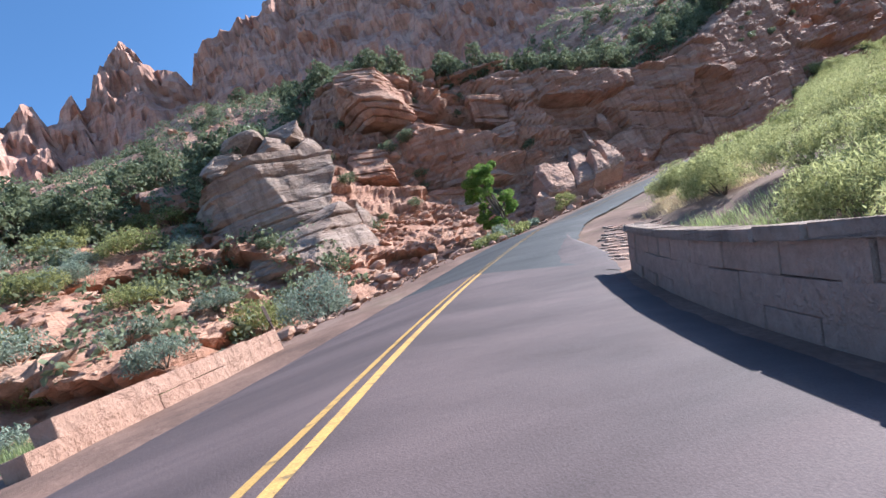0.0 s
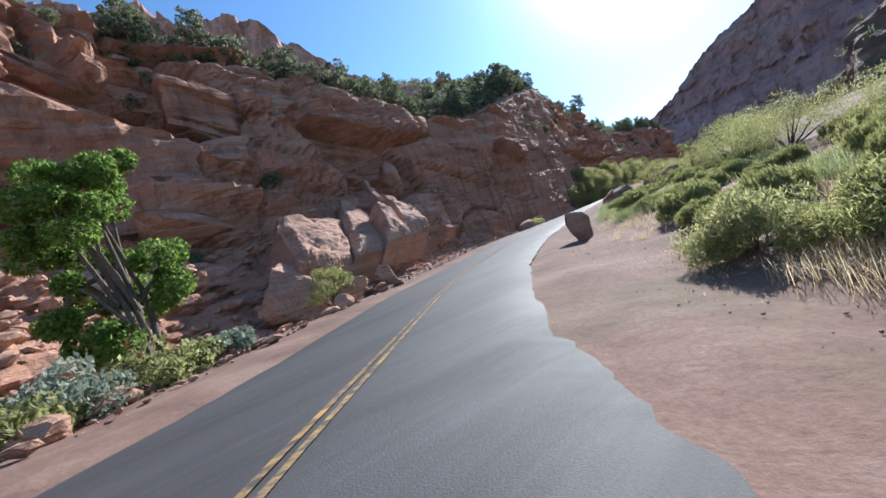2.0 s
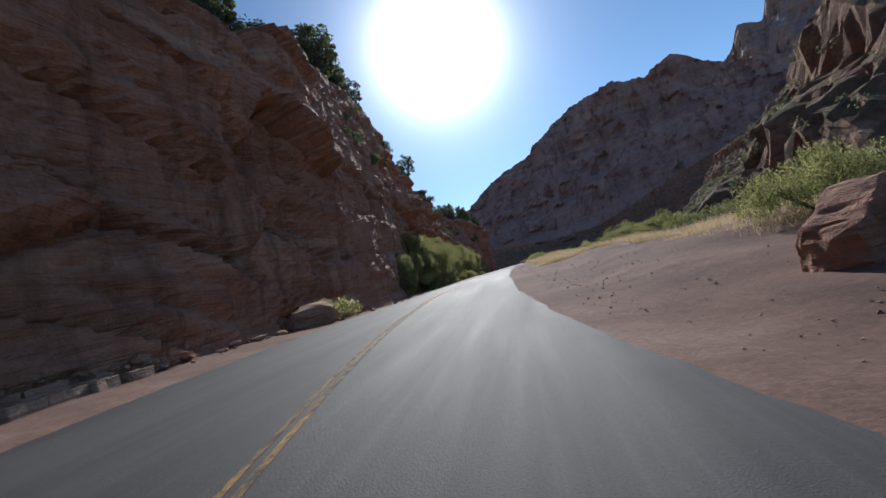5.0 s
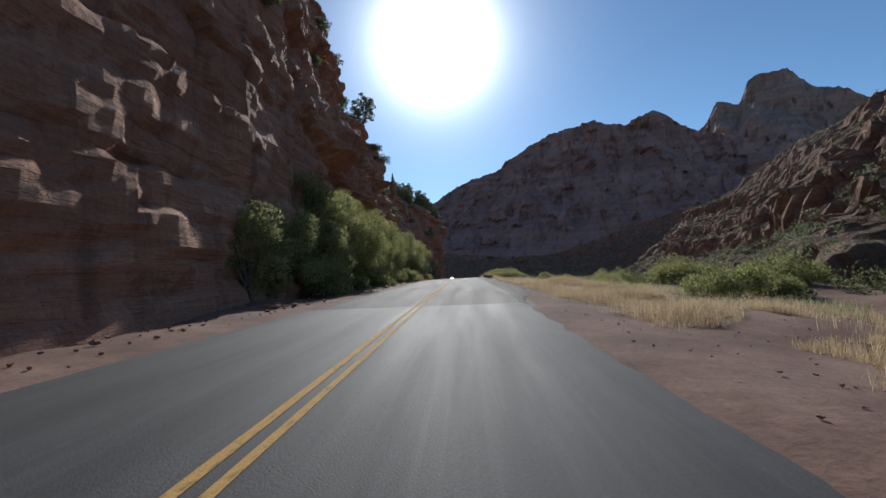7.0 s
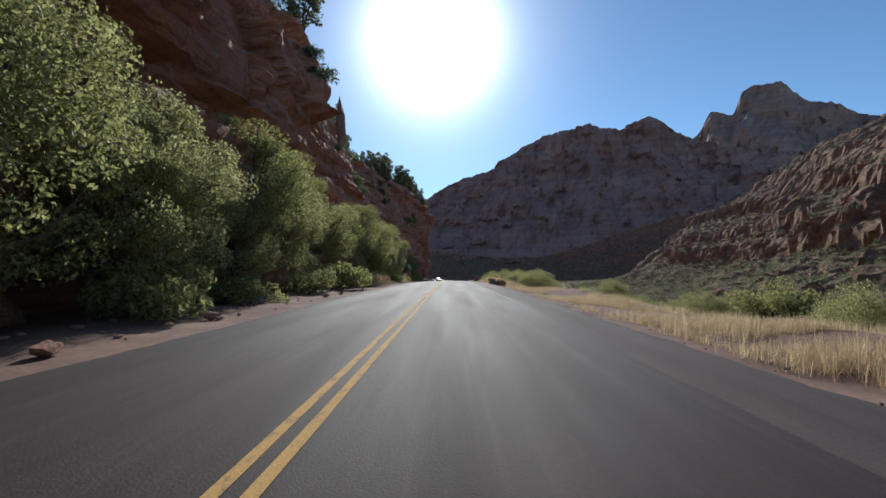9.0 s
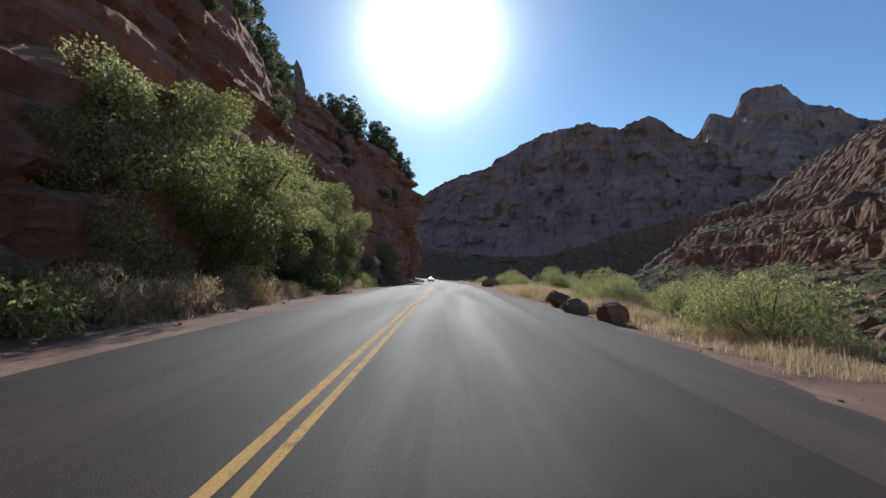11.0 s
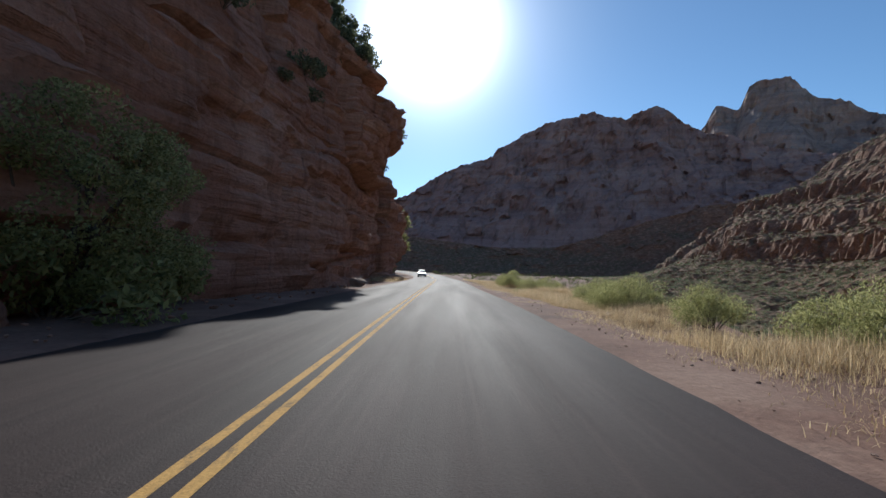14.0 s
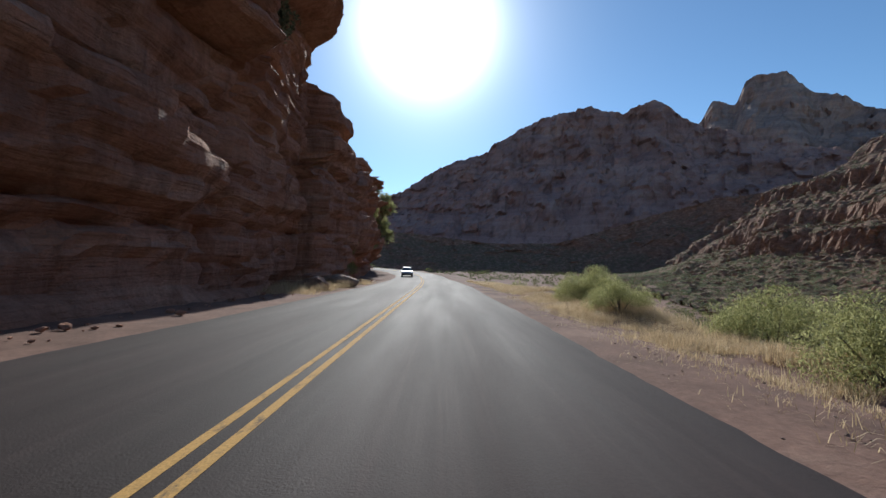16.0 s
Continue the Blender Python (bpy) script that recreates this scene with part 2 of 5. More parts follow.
def blocks(p, seed=0):
    """Cells of a jittered lattice: the random number of the nearest cell, and how near its border is."""
    i = np.floor(p).astype(np.int64)
    f1 = np.full(len(p), 9.0)
    f2 = np.full(len(p), 9.0)
    cell = np.zeros(len(p))
    for dx in (-1, 0, 1):
        for dy in (-1, 0, 1):
            for dz in (-1, 0, 1):
                c = i + np.array((dx, dy, dz))
                q = np.stack([c[:, k] + 0.15 + 0.7 * rnd(c[:, 0], c[:, 1], c[:, 2], seed + 11 * (k + 1)) for k in range(3)], 1)
                d = np.abs(q - p).max(1) * 0.6 + np.sqrt(((q - p) ** 2).sum(1)) * 0.4
                near = d < f1
                f2 = np.where(near, f1, np.minimum(f2, d))
                cell = np.where(near, rnd(c[:, 0], c[:, 1], c[:, 2], seed + 77), cell)
                f1 = np.where(near, d, f1)
    return cell, f2 - f1


# ---- mesh helpers ----
def mesh_of(name, verts, faces, mats, smooth=False, index=None):
    me = bpy.data.meshes.new(name)
    verts = np.asarray(verts, dtype=np.float32).reshape(-1, 3)
    sizes = np.array([len(q) for q in faces], dtype=np.int32) if not isinstance(faces, np.ndarray) else np.full(len(faces), faces.shape[1], dtype=np.int32)
    flat = np.concatenate([np.asarray(q, dtype=np.int32) for q in faces]) if not isinstance(faces, np.ndarray) else faces.astype(np.int32).ravel()
    me.vertices.add(len(verts))
    me.vertices.foreach_set("co", verts.ravel())
    me.loops.add(len(flat))
    me.loops.foreach_set("vertex_index", flat)
    me.polygons.add(len(sizes))
    me.polygons.foreach_set("loop_start", np.concatenate([[0], np.cumsum(sizes)[:-1]]).astype(np.int32))
    for m in mats if isinstance(mats, (list, tuple)) else [mats]:
        me.materials.append(m)
    me.polygons.foreach_set("use_smooth", np.full(len(sizes), bool(smooth)))
    me.update(calc_edges=True)
    me.validate()
    return me


def sheet(nu, nv):
    """Faces of a grid of nu by nv points, in rows of nv."""
    i = np.arange(nu - 1)[:, None] * nv + np.arange(nv - 1)[None, :]
    return np.stack([i, i + 1, i + nv + 1, i + nv], -1).reshape(-1, 4)


def part(name, me, parent=None, label="", at=None):
    ob = new(name, me)
    if at is not None:
        ob.matrix_basis = at
    if parent is not None:
        ob.parent = parent
    if label:
        ob["label"] = label
    return ob


def empty(name, at, label, category, group="", kind=""):
    ob = new(name)
    ob.matrix_basis = at
    return tagged(ob, label, category, group, kind)


# ---- the road's line ----
def unit(v):
    return v / np.linalg.norm(v)


st_c, st_sr, st_t = [], [], []
for t, x, y, z, p, r, w in PATH:
    m = pose(x, y, z, 90 + p, r, w).to_3x3()
    right = np.array(m.col[0])
    lean = -right[2] / math.hypot(right[0], right[1])
    flat = unit(np.array((right[0], right[1], 0)))
    fall = lean * float(np.interp(t, (0, 3, 5, 7), (0.72, 0.72, 0.45, 0.6)))
    off = float(np.interp(t, (0, 0.5, 1.0, 1.5), (1.65, 2.0, 1.75, 1.6)))
    c = np.array((x, y, z - EYE_H + fall * 1.75)) - off * flat
    if t >= 7:
        c = np.array((0.0, y, z - EYE_H))
    st_c.append(c)
    st_sr.append(fall)
    st_t.append(t)
st_c, st_sr, st_t = np.array(st_c), np.array(st_sr), np.array(st_t)
# behind the start and past the end
head0 = unit(st_c[0] - st_c[1]) * np.array((1, 1, 0.2))
turn = radians(-9)
back_rows, cur, hd = [], st_c[0].copy(), head0
for k in range(6):
    hd = np.array((hd[0] * math.cos(turn) - hd[1] * math.sin(turn), hd[0] * math.sin(turn) + hd[1] * math.cos(turn), hd[2]))
    cur = cur + hd * 7.0
    back_rows.append(cur.copy())
fore_rows, cur, yaw = [], st_c[-1].copy(), 0.0
for k in range(40):
    yaw = min(0.9, max(0.0, (k - 3) * 0.012 + max(0, k - 9) * 0.04))
    cur = cur + np.array((-math.sin(yaw) * 7.5, math.cos(yaw) * 7.5, -0.20 if k < 9 else -0.02))
    fore_rows.append(cur.copy())
all_c = np.array(back_rows[::-1] + list(st_c) + fore_rows)
all_b = np.concatenate([np.full(6, st_sr[0]), st_sr, np.full(40, 0.0)])
all_t = np.concatenate([np.arange(-6, 0) * 0.5, st_t, 16 + 0.5 * np.arange(1, 41)])


def smoothed(a, n):
    k = np.hanning(n + 2)[1:-1]
    k /= k.sum()
    pad = np.concatenate([np.repeat(a[:1], n // 2, 0), a, np.repeat(a[-1:], n // 2, 0)])
    return np.apply_along_axis(lambda q: np.convolve(q, k, "valid"), 0, pad)


S_T = np.arange(-3.0, 36.0, 0.05)
S_C = np.stack([np.interp(S_T, all_t, all_c[:, k]) for k in range(3)], 1)
S_C = smoothed(S_C, 15)
S_SR = smoothed(np.interp(S_T, all_t, all_b)[:, None], 31)[:, 0]  # fall to the right, right lane
S_SL = smoothed(np.interp(S_T, (0, 4.8, 5.4, 7), (0.11, 0.11, 0.14, 0.0))[:, None], 31)[:, 0]  # rise to the left, left lane
S_D = np.gradient(S_C, axis=0)
S_D[:, 2] = 0
S_D /= np.linalg.norm(S_D, axis=1)[:, None]
S_UP = np.gradient(S_C[:, 2]) / np.maximum(np.linalg.norm(np.gradient(S_C[:, :2], axis=0), axis=1), 0.05)
S_R = np.stack([S_D[:, 1], -S_D[:, 0], np.zeros(len(S_D))], 1)


def across(d, i):
    """The height of the banked cross-section d metres right of the centre line."""
    return np.where(d > 0, -S_SR[i] * np.minimum(d, 5.5), -S_SL[i] * np.maximum(d, -7.0))



def station(t):
    """The road's centre, its way and its right hand (banked) at the time t of the drive."""
    i = int(np.clip(round((t + 3.0) / 0.05), 0, len(S_T) - 1))
    return S_C[i], S_D[i], S_R[i], i


def along(t, d, up=0.0):
    """A place d metres right of the road's centre at the time t of the drive."""
    c, f, r, i = station(t)
    return Vector(c + r * d + np.array((0, 0, up + float(across(d, i)))))


def near_station(xy):
    idx = np.zeros(len(xy), dtype=int)
    for a in range(0, len(xy), 20000):
        q = xy[a:a + 20000]
        dd = (q[:, 0:1] - S_C[None, :, 0]) ** 2 + (q[:, 1:2] - S_C[None, :, 1]) ** 2
        idx[a:a + 20000] = dd.argmin(1)
    return idx


def step01(x, a, b):
    k = np.clip((x - a) / (b - a), 0, 1)
    return k * k * (3 - 2 * k)


def ground_z(x, y, rough=True):
    """The height of the ground."""
    x, y = np.asarray(x, float), np.asarray(y, float)
    xy = np.stack([x, y], 1)
    i = near_station(xy)
    rel = xy - S_C[i, :2]
    d = rel[:, 0] * S_R[i, 0] + rel[:, 1] * S_R[i, 1]
    dist = np.hypot(rel[:, 0], rel[:, 1])
    d = np.where(np.abs(d) < dist * 0.7, np.sign(d) * dist, d)
    ahead = np.clip(rel[:, 0] * S_D[i, 0] + rel[:, 1] * S_D[i, 1], -0.6, 0.6)
    z = S_C[i, 2] + S_UP[i] * ahead + across(d, i)
    bend = 1 - step01(y, -45, -15)
    # right: gently up in the bend, down to the wash along the straight
    r = np.maximum(d - 5.5, 0)
    z = z + bend * 0.012 * np.minimum(r, 50)
    fall = 1 - bend
    z = z - fall * (0.25 * step01(d, 4.6, 7) + step01(d, 9, 16) * 0.6 + step01(y, 5, 60) * 2.2 * step01(d, 9.5, 19) + step01(y, 35, 95) * 3.2 * step01(d, 8, 24) + 4.0 * step01(d, 24, 70))
    z = z - 0.16 * (1 - step01(np.abs(d), 2.9, 3.9)) - 0.02
    if rough:
        p = np.stack([x, y, 0 * x], 1)
        k = step01(np.abs(d), 4.6, 9)
        z = z + k * (0.28 * fbm(p * 0.22, 3, 5) + 0.07 * fbm(p * 1.3, 3, 6)) + 0.03 * (k > 0) * fbm(p * 3.0, 2, 8)
        z = z + step01(dist, 30, 120) * (3 * fbm(p * 0.03, 4, 9) + 1.2 * fbm(p * 0.12, 3, 10)) * (1 - 0.8 * step01(dist, 500, 900))
    return z


def gz(x, y):
    return float(ground_z([x], [y])[0])


# ---- ground ----
def spaced(lo, hi, fine_lo, fine_hi, step):
    mid = np.arange(fine_lo, fine_hi, step)
    up, dn, q = [], [], step
    v = mid[-1]
    while v < hi:
        q *= 1.18
        v += q
        up.append(v)
    v, q = mid[0], step
    while v > lo:
        q *= 1.18
        v -= q
        dn.append(v)
    return np.array(dn[::-1] + list(mid) + up)


gx = spaced(-4500, 4500, -14, 48, 0.7)
gy = spaced(-4500, 4500, -125, 150, 0.7)
GX, GY = np.meshgrid(gx, gy, indexing="ij")
GZ = ground_z(GX.ravel(), GY.ravel())
ground = new("ground", mesh_of("ground", np.stack([GX.ravel(), GY.ravel(), GZ], 1), sheet(len(gx), len(gy))[:, ::-1], EARTH, True))
tagged(ground, "dry red desert earth with gravel and scrub", "ground", kind="structure")


# ---- road ----
def ribbon(name, t0, t1, d0, d1, lift, mat, cols=2, wobble=(0, 0), seed=0, taper=0.0):
    a, b = np.searchsorted(S_T, t0), np.searchsorted(S_T, t1) + 1
    fine = 6
    u = np.linspace(a, min(b, len(S_T)) - 1, (min(b, len(S_T)) - a) * fine)
    lerp = lambda arr: np.stack([np.interp(u, np.arange(len(S_T)), arr[:, k]) for k in range(3)], 1)
    c, r = lerp(S_C), lerp(S_R)
    sr, sl = np.interp(u, np.arange(len(S_T)), S_SR), np.interp(u, np.arange(len(S_T)), S_SL)
    run = np.cumsum(np.r_[0, np.linalg.norm(np.diff(c, axis=0), axis=1)])
    nz = lambda s, k: np.array(fbm(np.stack([run * k, 0 * run + s, 0 * run], 1), 4, seed + s))
    edge = lambda e: np.interp(np.interp(u, np.arange(len(S_T)), S_T), *zip(*e)) if isinstance(e, tuple) else e + 0 * u
    d0, d1 = edge(d0), edge(d1)
    lo = d0 + wobble[0] * (nz(1, 0.12) + 0.35 * nz(5, 1.9))
    hi = d1 + wobble[1] * (nz(2, 0.12) + 0.35 * nz(6, 1.9)) - taper * (d1 - d0) * (step01(run / run[-1], 0.7, 1.0) + 1 - step01(run / run[-1], 0.0, 0.10))
    verts = []
    for k in range(cols):
        d = lo + (hi - lo) * k / (cols - 1)
        v = c + r * d[:, None]
        v[:, 2] += lift - np.where(d > 0, sr * d, sl * d)
        if cols > 2 and k in (0, cols - 1):
            v[:, 2] -= 0.09
        verts.append(v)
    verts = np.stack(verts, 1).reshape(-1, 3)
    return part(name, mesh_of(name, verts, sheet(len(u), cols), mat, True))


LEFT_EDGE = ((-3.0, -3.5), (1.0, -3.3), (4.6, -3.4), (6.5, -4.2), (36.0, -4.2))
RIGHT_EDGE = ((-3.0, 4.0), (0.7, 4.05), (0.95, 4.05), (1.05, 3.2), (1.25, 2.75), (1.9, 2.4), (2.6, 2.5), (3.3, 2.8), (3.9, 3.15), (4.6, 3.3), (5.3, 3.8), (6.3, 4.0), (7.3, 3.85), (8.0, 3.85), (8.02, 4.3), (36.0, 4.2))
for nm, t0, t1, mat, lab in (("road_red", -3.0, 0.95, ASPHALT_RED, "reddish chip-sealed asphalt road"), ("road_grey", 0.95, 8.0, ASPHALT_GREY, "worn grey asphalt road with ragged edges"), ("road_dark", 8.0, 35.5, ASPHALT_DARK, "dark reddish-brown asphalt road")):
    tagged(ribbon(nm, t0, t1, LEFT_EDGE, RIGHT_EDGE, 0.03, mat, 12, (0.10, 0.20 if "grey" in nm else 0.08), 0), lab, "road", kind="structure")
tagged(ribbon("road_apron", 0.85, 1.6, 1.9, ((0.0, 4.3), (1.15, 4.2), (1.35, 3.3), (1.6, 2.2)), 0.022, ASPHALT_RED, 6, (0.05, 0.10), 44), "reddish paved apron widening the road beyond the parapet", "road", kind="structure")
tagged(ribbon("road_shoulder", 8.0, 13.2, 3.5, 5.2, 0.020, ASPHALT_EDGE, 6, (0.1, 0.22), 40, 0.9), "worn grey paved shoulder", "road", kind="structure")
for k, side in enumerate((-1, 1)):
    for t0, t1, paint, gap, half, lab in ((-3.0, 0.95, YELLOW, 0.10, 0.045, "yellow painted centre line"), (0.95, 6.3, YELLOW_WORN, 0.07, 0.036, "faded and worn yellow centre line"), (6.3, 35.5, YELLOW, 0.11, 0.05, "yellow painted centre line")):
        tagged(ribbon("centre_line", t0, t1, side * gap - half, side * gap + half, 0.036, paint, 2, (0.006, 0.006), 3 + k), lab, "road marking", kind="structure")


# ---- the cliff on the left ----
CY = [-170, -130, -104, -94, -84, -75, -66, -58, -50, -42, -30, -15, 0, 20, 36, 50, 75, 100, 118, 128, 135, 145, 170, 230, 330]
BASE_X = [46, 36, 12, 6, 2, -1.5, -3.2, -5, -5.8, -6.2, -6.6, -7.2, -9, -9.5, -9, -9, -8.5, -6.6, -6.2, -6.6, -7.2, -7.5, -10, -17, -120]
MID_X = [20, 12, 2, -6, -11, -8, -8.5, -8, -7.2, -6.8, -6.2, -7.4, -9.4, -11, -10.5, -11, -10, -7.2, -6.2, -6.4, -7.6, -7.5, -10.5, -16, -130]
MID_Z = [11, 9, 6.5, 7.5, 7.2, 7, 8.8, 8, 8, 8, 9, 12, 12, 12, 12, 11, 10, 9, 8, 8, 7, 8, 9, 8, 8]
TOP_X = [-12, -14, -8, -15, -10, -13, -11, -9, -8.8, -7.9, -7, -8.4, -9.6, -14, -16.5, -16, -18, -11.5, -3.4, -6.4, -7.4, -7.4, -9.5, -14, -140]
TOP_Z = [22, 22.7, 18.7, 28.7, 27.1, 24.3, 24, 19.5, 19.5, 17, 18.5, 23.5, 27, 29.5, 26, 26.5, 20.5, 19.5, 17.5, 15, 14, 9.5, 9, 11, 12]
HILL_Z = [50, 56, 62, 64, 62, 60, 60, 56, 53.8, 53.4, 50, 54, 64, 74, 66, 56, 60, 62, 44, 34, 30, 18, 16, 18, 20]


def cliff_sheet(name, y0, y1, dy, vs, mat):
    y = np.arange(y0, y1, dy)
    at = lambda vals: smoothed(np.interp(y, CY, vals)[:, None], max(3, int(6 / dy) | 1))[:, 0]
    bx, mx, mz, tx, tz, hz = (at(v) for v in (BASE_X, MID_X, MID_Z, TOP_X, TOP_Z, HILL_Z))
    bz = ground_z(bx, y, False) - 0.7
    keys_v = np.array((0.0, 0.28, 0.62, 0.80, 1.0))
    xs = np.stack([bx, mx, tx, tx - 14, tx - 62], 1)
    zs = np.stack([bz, mz, tz, tz + 0.22 * (hz - tz), hz], 1)
    V = np.concatenate([np.linspace(0, 0.62, int(vs * 0.7)), np.linspace(0.62, 1, int(vs * 0.3) + 1)[1:] ** 1.0])
    # smooth profile through the keys
    X = np.stack([np.interp(V, keys_v, xs[i]) for i in range(len(y))])
    Z = np.stack([np.interp(V, keys_v, zs[i]) for i in range(len(y))])
    ker = np.hanning(9)[1:-1]
    ker /= ker.sum()
    pad = lambda a: np.concatenate([np.repeat(a[:, :1], 3, 1), a, np.repeat(a[:, -1:], 3, 1)], 1)
    X = np.apply_along_axis(lambda q: np.convolve(q, ker, "valid"), 1, pad(X))
    Z = np.apply_along_axis(lambda q: np.convolve(q, ker, "valid"), 1, pad(Z))
    Y = np.repeat(y[:, None], len(V), 1)
    P = np.stack([X.ravel(), Y.ravel(), Z.ravel()], 1)
    # beds dip a little along the road
    face = 1 - step01(np.tile(V, len(y)), 0.66, 0.82)
    foot = step01(np.tile(V, len(y)), 0.0, 0.05)
    zb = P[:, 2] + 0.30 * np.minimum(P[:, 1] + 30, 0)
    q = np.stack([P[:, 0], P[:, 1], zb], 1)
    big, edge = blocks(q * np.array((0.085, 0.08, 0.15)) + 0.10 * fbm(q * 0.15, 2, 31)[:, None], 3)
    mid, edge2 = blocks(q * np.array((0.30, 0.26, 0.62)) + 0.10 * fbm(q * 0.5, 2, 33)[:, None], 5)
    # beds of uneven thickness, each set in or out as a whole
    lay = zb * 0.24 + 0.55 * vnoise(np.stack([q[:, 1] * 0.03, zb * 0.05, 0 * zb], 1), 14)
    fl = np.floor(lay)
    fr = lay - fl
    set_a = rnd(fl.astype(np.int64), np.floor(q[:, 1] * 0.025).astype(np.int64), 0 * fl.astype(np.int64), 15)
    bed = 2.4 * (set_a - 0.5) - 1.0 * (1 - step01(np.minimum(fr, 1 - fr), 0.0, 0.07)) + 0.9 * (fr - 0.5)
    fine = vnoise(np.stack([0 * zb, q[:, 1] * 0.05, zb * 1.7], 1), 13)
    lay2 = zb * 0.85 + 0.5 * vnoise(np.stack([q[:, 1] * 0.08, zb * 0.1, 0 * zb], 1), 17)
    fl2 = np.floor(lay2)
    fr2 = lay2 - fl2
    thin = rnd(fl2.astype(np.int64), np.floor(q[:, 1] * 0.11 + 0.6 * vnoise(q * 0.2, 19)).astype(np.int64), 0 * fl2.astype(np.int64), 18) - 0.5 - 0.35 * (1 - step01(np.minimum(fr2, 1 - fr2), 0.0, 0.16))
    fold = step01(fbm(q * np.array((0.05, 0.05, 0.03)), 2, 16), -0.3, 0.3)
    calm = 1 - 0.55 * step01(P[:, 1], -34, -24) * (1 - step01(P[:, 1], 4, 14)) - 0.45 * step01(P[:, 1], 40, 52) * (1 - step01(P[:, 1], 106, 116))
    calm = calm * (1 - 0.65 * step01(P[:, 1], -82, -77) * (1 - step01(P[:, 1], -60, -55)) * (1 - step01(P[:, 2], 7, 10)))
    even = 1 - 0.75 * step01(P[:, 1], -60, -53) * (1 - step01(P[:, 1], -38, -30))
    out = calm * face * foot * (3.4 * (big - 0.45) + 0.40 * even * (mid - 0.5) + (0.4 + 0.9 * fold) * (0.4 + 0.6 * even) * bed + 0.30 * fine * fold + 0.75 * even * thin - 0.6 * (1 - step01(edge, 0, 0.08)) - 0.18 * (1 - step01(edge2, 0, 0.08)))
    out = out + foot * (0.32 * fbm(q * 0.35, 3, 21) + 0.07 * fbm(q * 1.6, 3, 22))
    hill = 1 - face
    P[:, 0] += out * (0.35 + 0.65 * face)
    P[:, 2] += hill * (1.8 * fbm(q * 0.09, 4, 41) + 0.9 * (big - 0.5)) + 0.15 * face * out
    return new(name, mesh_of(name, P, sheet(len(y), len(V)), mat, False)), P.reshape(len(y), len(V), 3), y, V


cliff, CL_P, CL_Y, CL_V = cliff_sheet("cliff", -165, 330, 0.45, 120, ROCK)


def cliff_top(x, y):
    """The height of the cliff sheet nearest to a place in plan."""
    row = CL_P[int(np.clip((y - CL_Y[0]) / 0.45, 0, len(CL_Y) - 1))]
    k = int(np.abs(row[:, 0] - x).argmin())
    return float(row[k, 2]) if abs(row[k, 0] - x) < 1.0 else -99.0


tagged(cliff, "layered red sandstone cliff with ledges and cracks beside the road", "cliff", kind="structure")


# ---- the hillside across the wash ----
def hillside():
    """Scree and broken ledges rising from the wash, with upright joints in the ledges."""
    y = np.concatenate([np.arange(-60, 420, 1.1), np.arange(420, 720, 2.6)])
    v = np.concatenate([np.linspace(-40, -1, 30), np.linspace(0, 70, 90), np.linspace(71, 190, 60)])
    Y, V = np.meshgrid(y, v, indexing="ij")
    Y, V = Y.ravel(), V.ravel()
    x0 = 30 + 0.45 * (np.minimum(Y, 220) - 46) + 0.2 * np.maximum(Y - 220, 0)
    k = (1 - step01(Y, 330, 710)) * step01(Y, -60, 20)
    p = np.stack([x0 + V, Y, 0 * V], 1)
    warp = 10 * fbm(p * 0.016, 3, 71) + 3 * fbm(p * 0.06, 2, 72)
    w = np.clip(V + warp - 8, 0, 300)
    z = 0.12 * np.minimum(V + warp - 8 + 40, 40).clip(0) + 0.50 * np.minimum(w, 24) + 0.62 * np.clip(w - 24, 0, 90) + 0.3 * np.clip(w - 114, 0, 90)
    lift = 8.0 * step01(w, 24, 27) * step01(fbm(p * 0.03, 2, 78), -0.5, 0.1) + 5.0 * step01(w, 36, 38) + 6.0 * step01(w, 58, 61) + 4.0 * step01(w, 84, 87)
    z = (z + lift) * k
    q = np.stack([p[:, 0], p[:, 1], z], 1)
    cell, edge = blocks(q * np.array((0.36, 0.40, 0.08)), 73)
    cell2, edge2 = blocks(q * np.array((0.5, 0.5, 0.3)), 74)
    steep = step01(np.abs(w - 24.5), 6, 1.5) + step01(np.abs(w - 34), 4, 1) + step01(np.abs(w - 59.5), 5, 1.5)
    out = k * (steep * (2.8 * (cell - 0.5) - 1.6 * (1 - step01(edge, 0, 0.12))) + 1.2 * (cell2 - 0.5) + 0.8 * fbm(q * 0.3, 3, 75))
    P = np.stack([p[:, 0] - out, p[:, 1], z + k * (0.9 * (cell2 - 0.5) + 0.8 * fbm(q * 0.25, 3, 76)) - 11.5 - 2.0 * (1 - k)], 1)
    return P, len(y), len(v)


HS_P, hs_n, hs_m = hillside()
q = Mat("scree_and_ledges", 0.95, 0.15)
beds = q.noise(q.scaled(q.pos, (0.25, 0.25, 0.5)), 1.0, 6, 0.65, 0.4)
c = q.ramp(beds, [(0.3, (0.17, 0.10, 0.07)), (0.52, (0.29, 0.18, 0.125)), (0.75, (0.46, 0.32, 0.23))])
flat = q.ramp(q.axis(q.geo.outputs["Normal"], 2), [(0.55, 0.0), (0.8, 1.0)])
scr = q.ramp(q.noise(q.pos, 0.35, 5, 0.7), [(0.42, 0.0), (0.55, 1.0)])
c = q.mix(c, (0.12, 0.11, 0.055), q.math("MULTIPLY", flat, q.math("MULTIPLY", scr, 0.8)))
c = q.mix(c, q.ramp(q.noise(q.pos, 1.6, 6, 0.75), [(0.3, 0.5), (0.7, 1.35)]), 0.7, "MULTIPLY")
q.color(c)
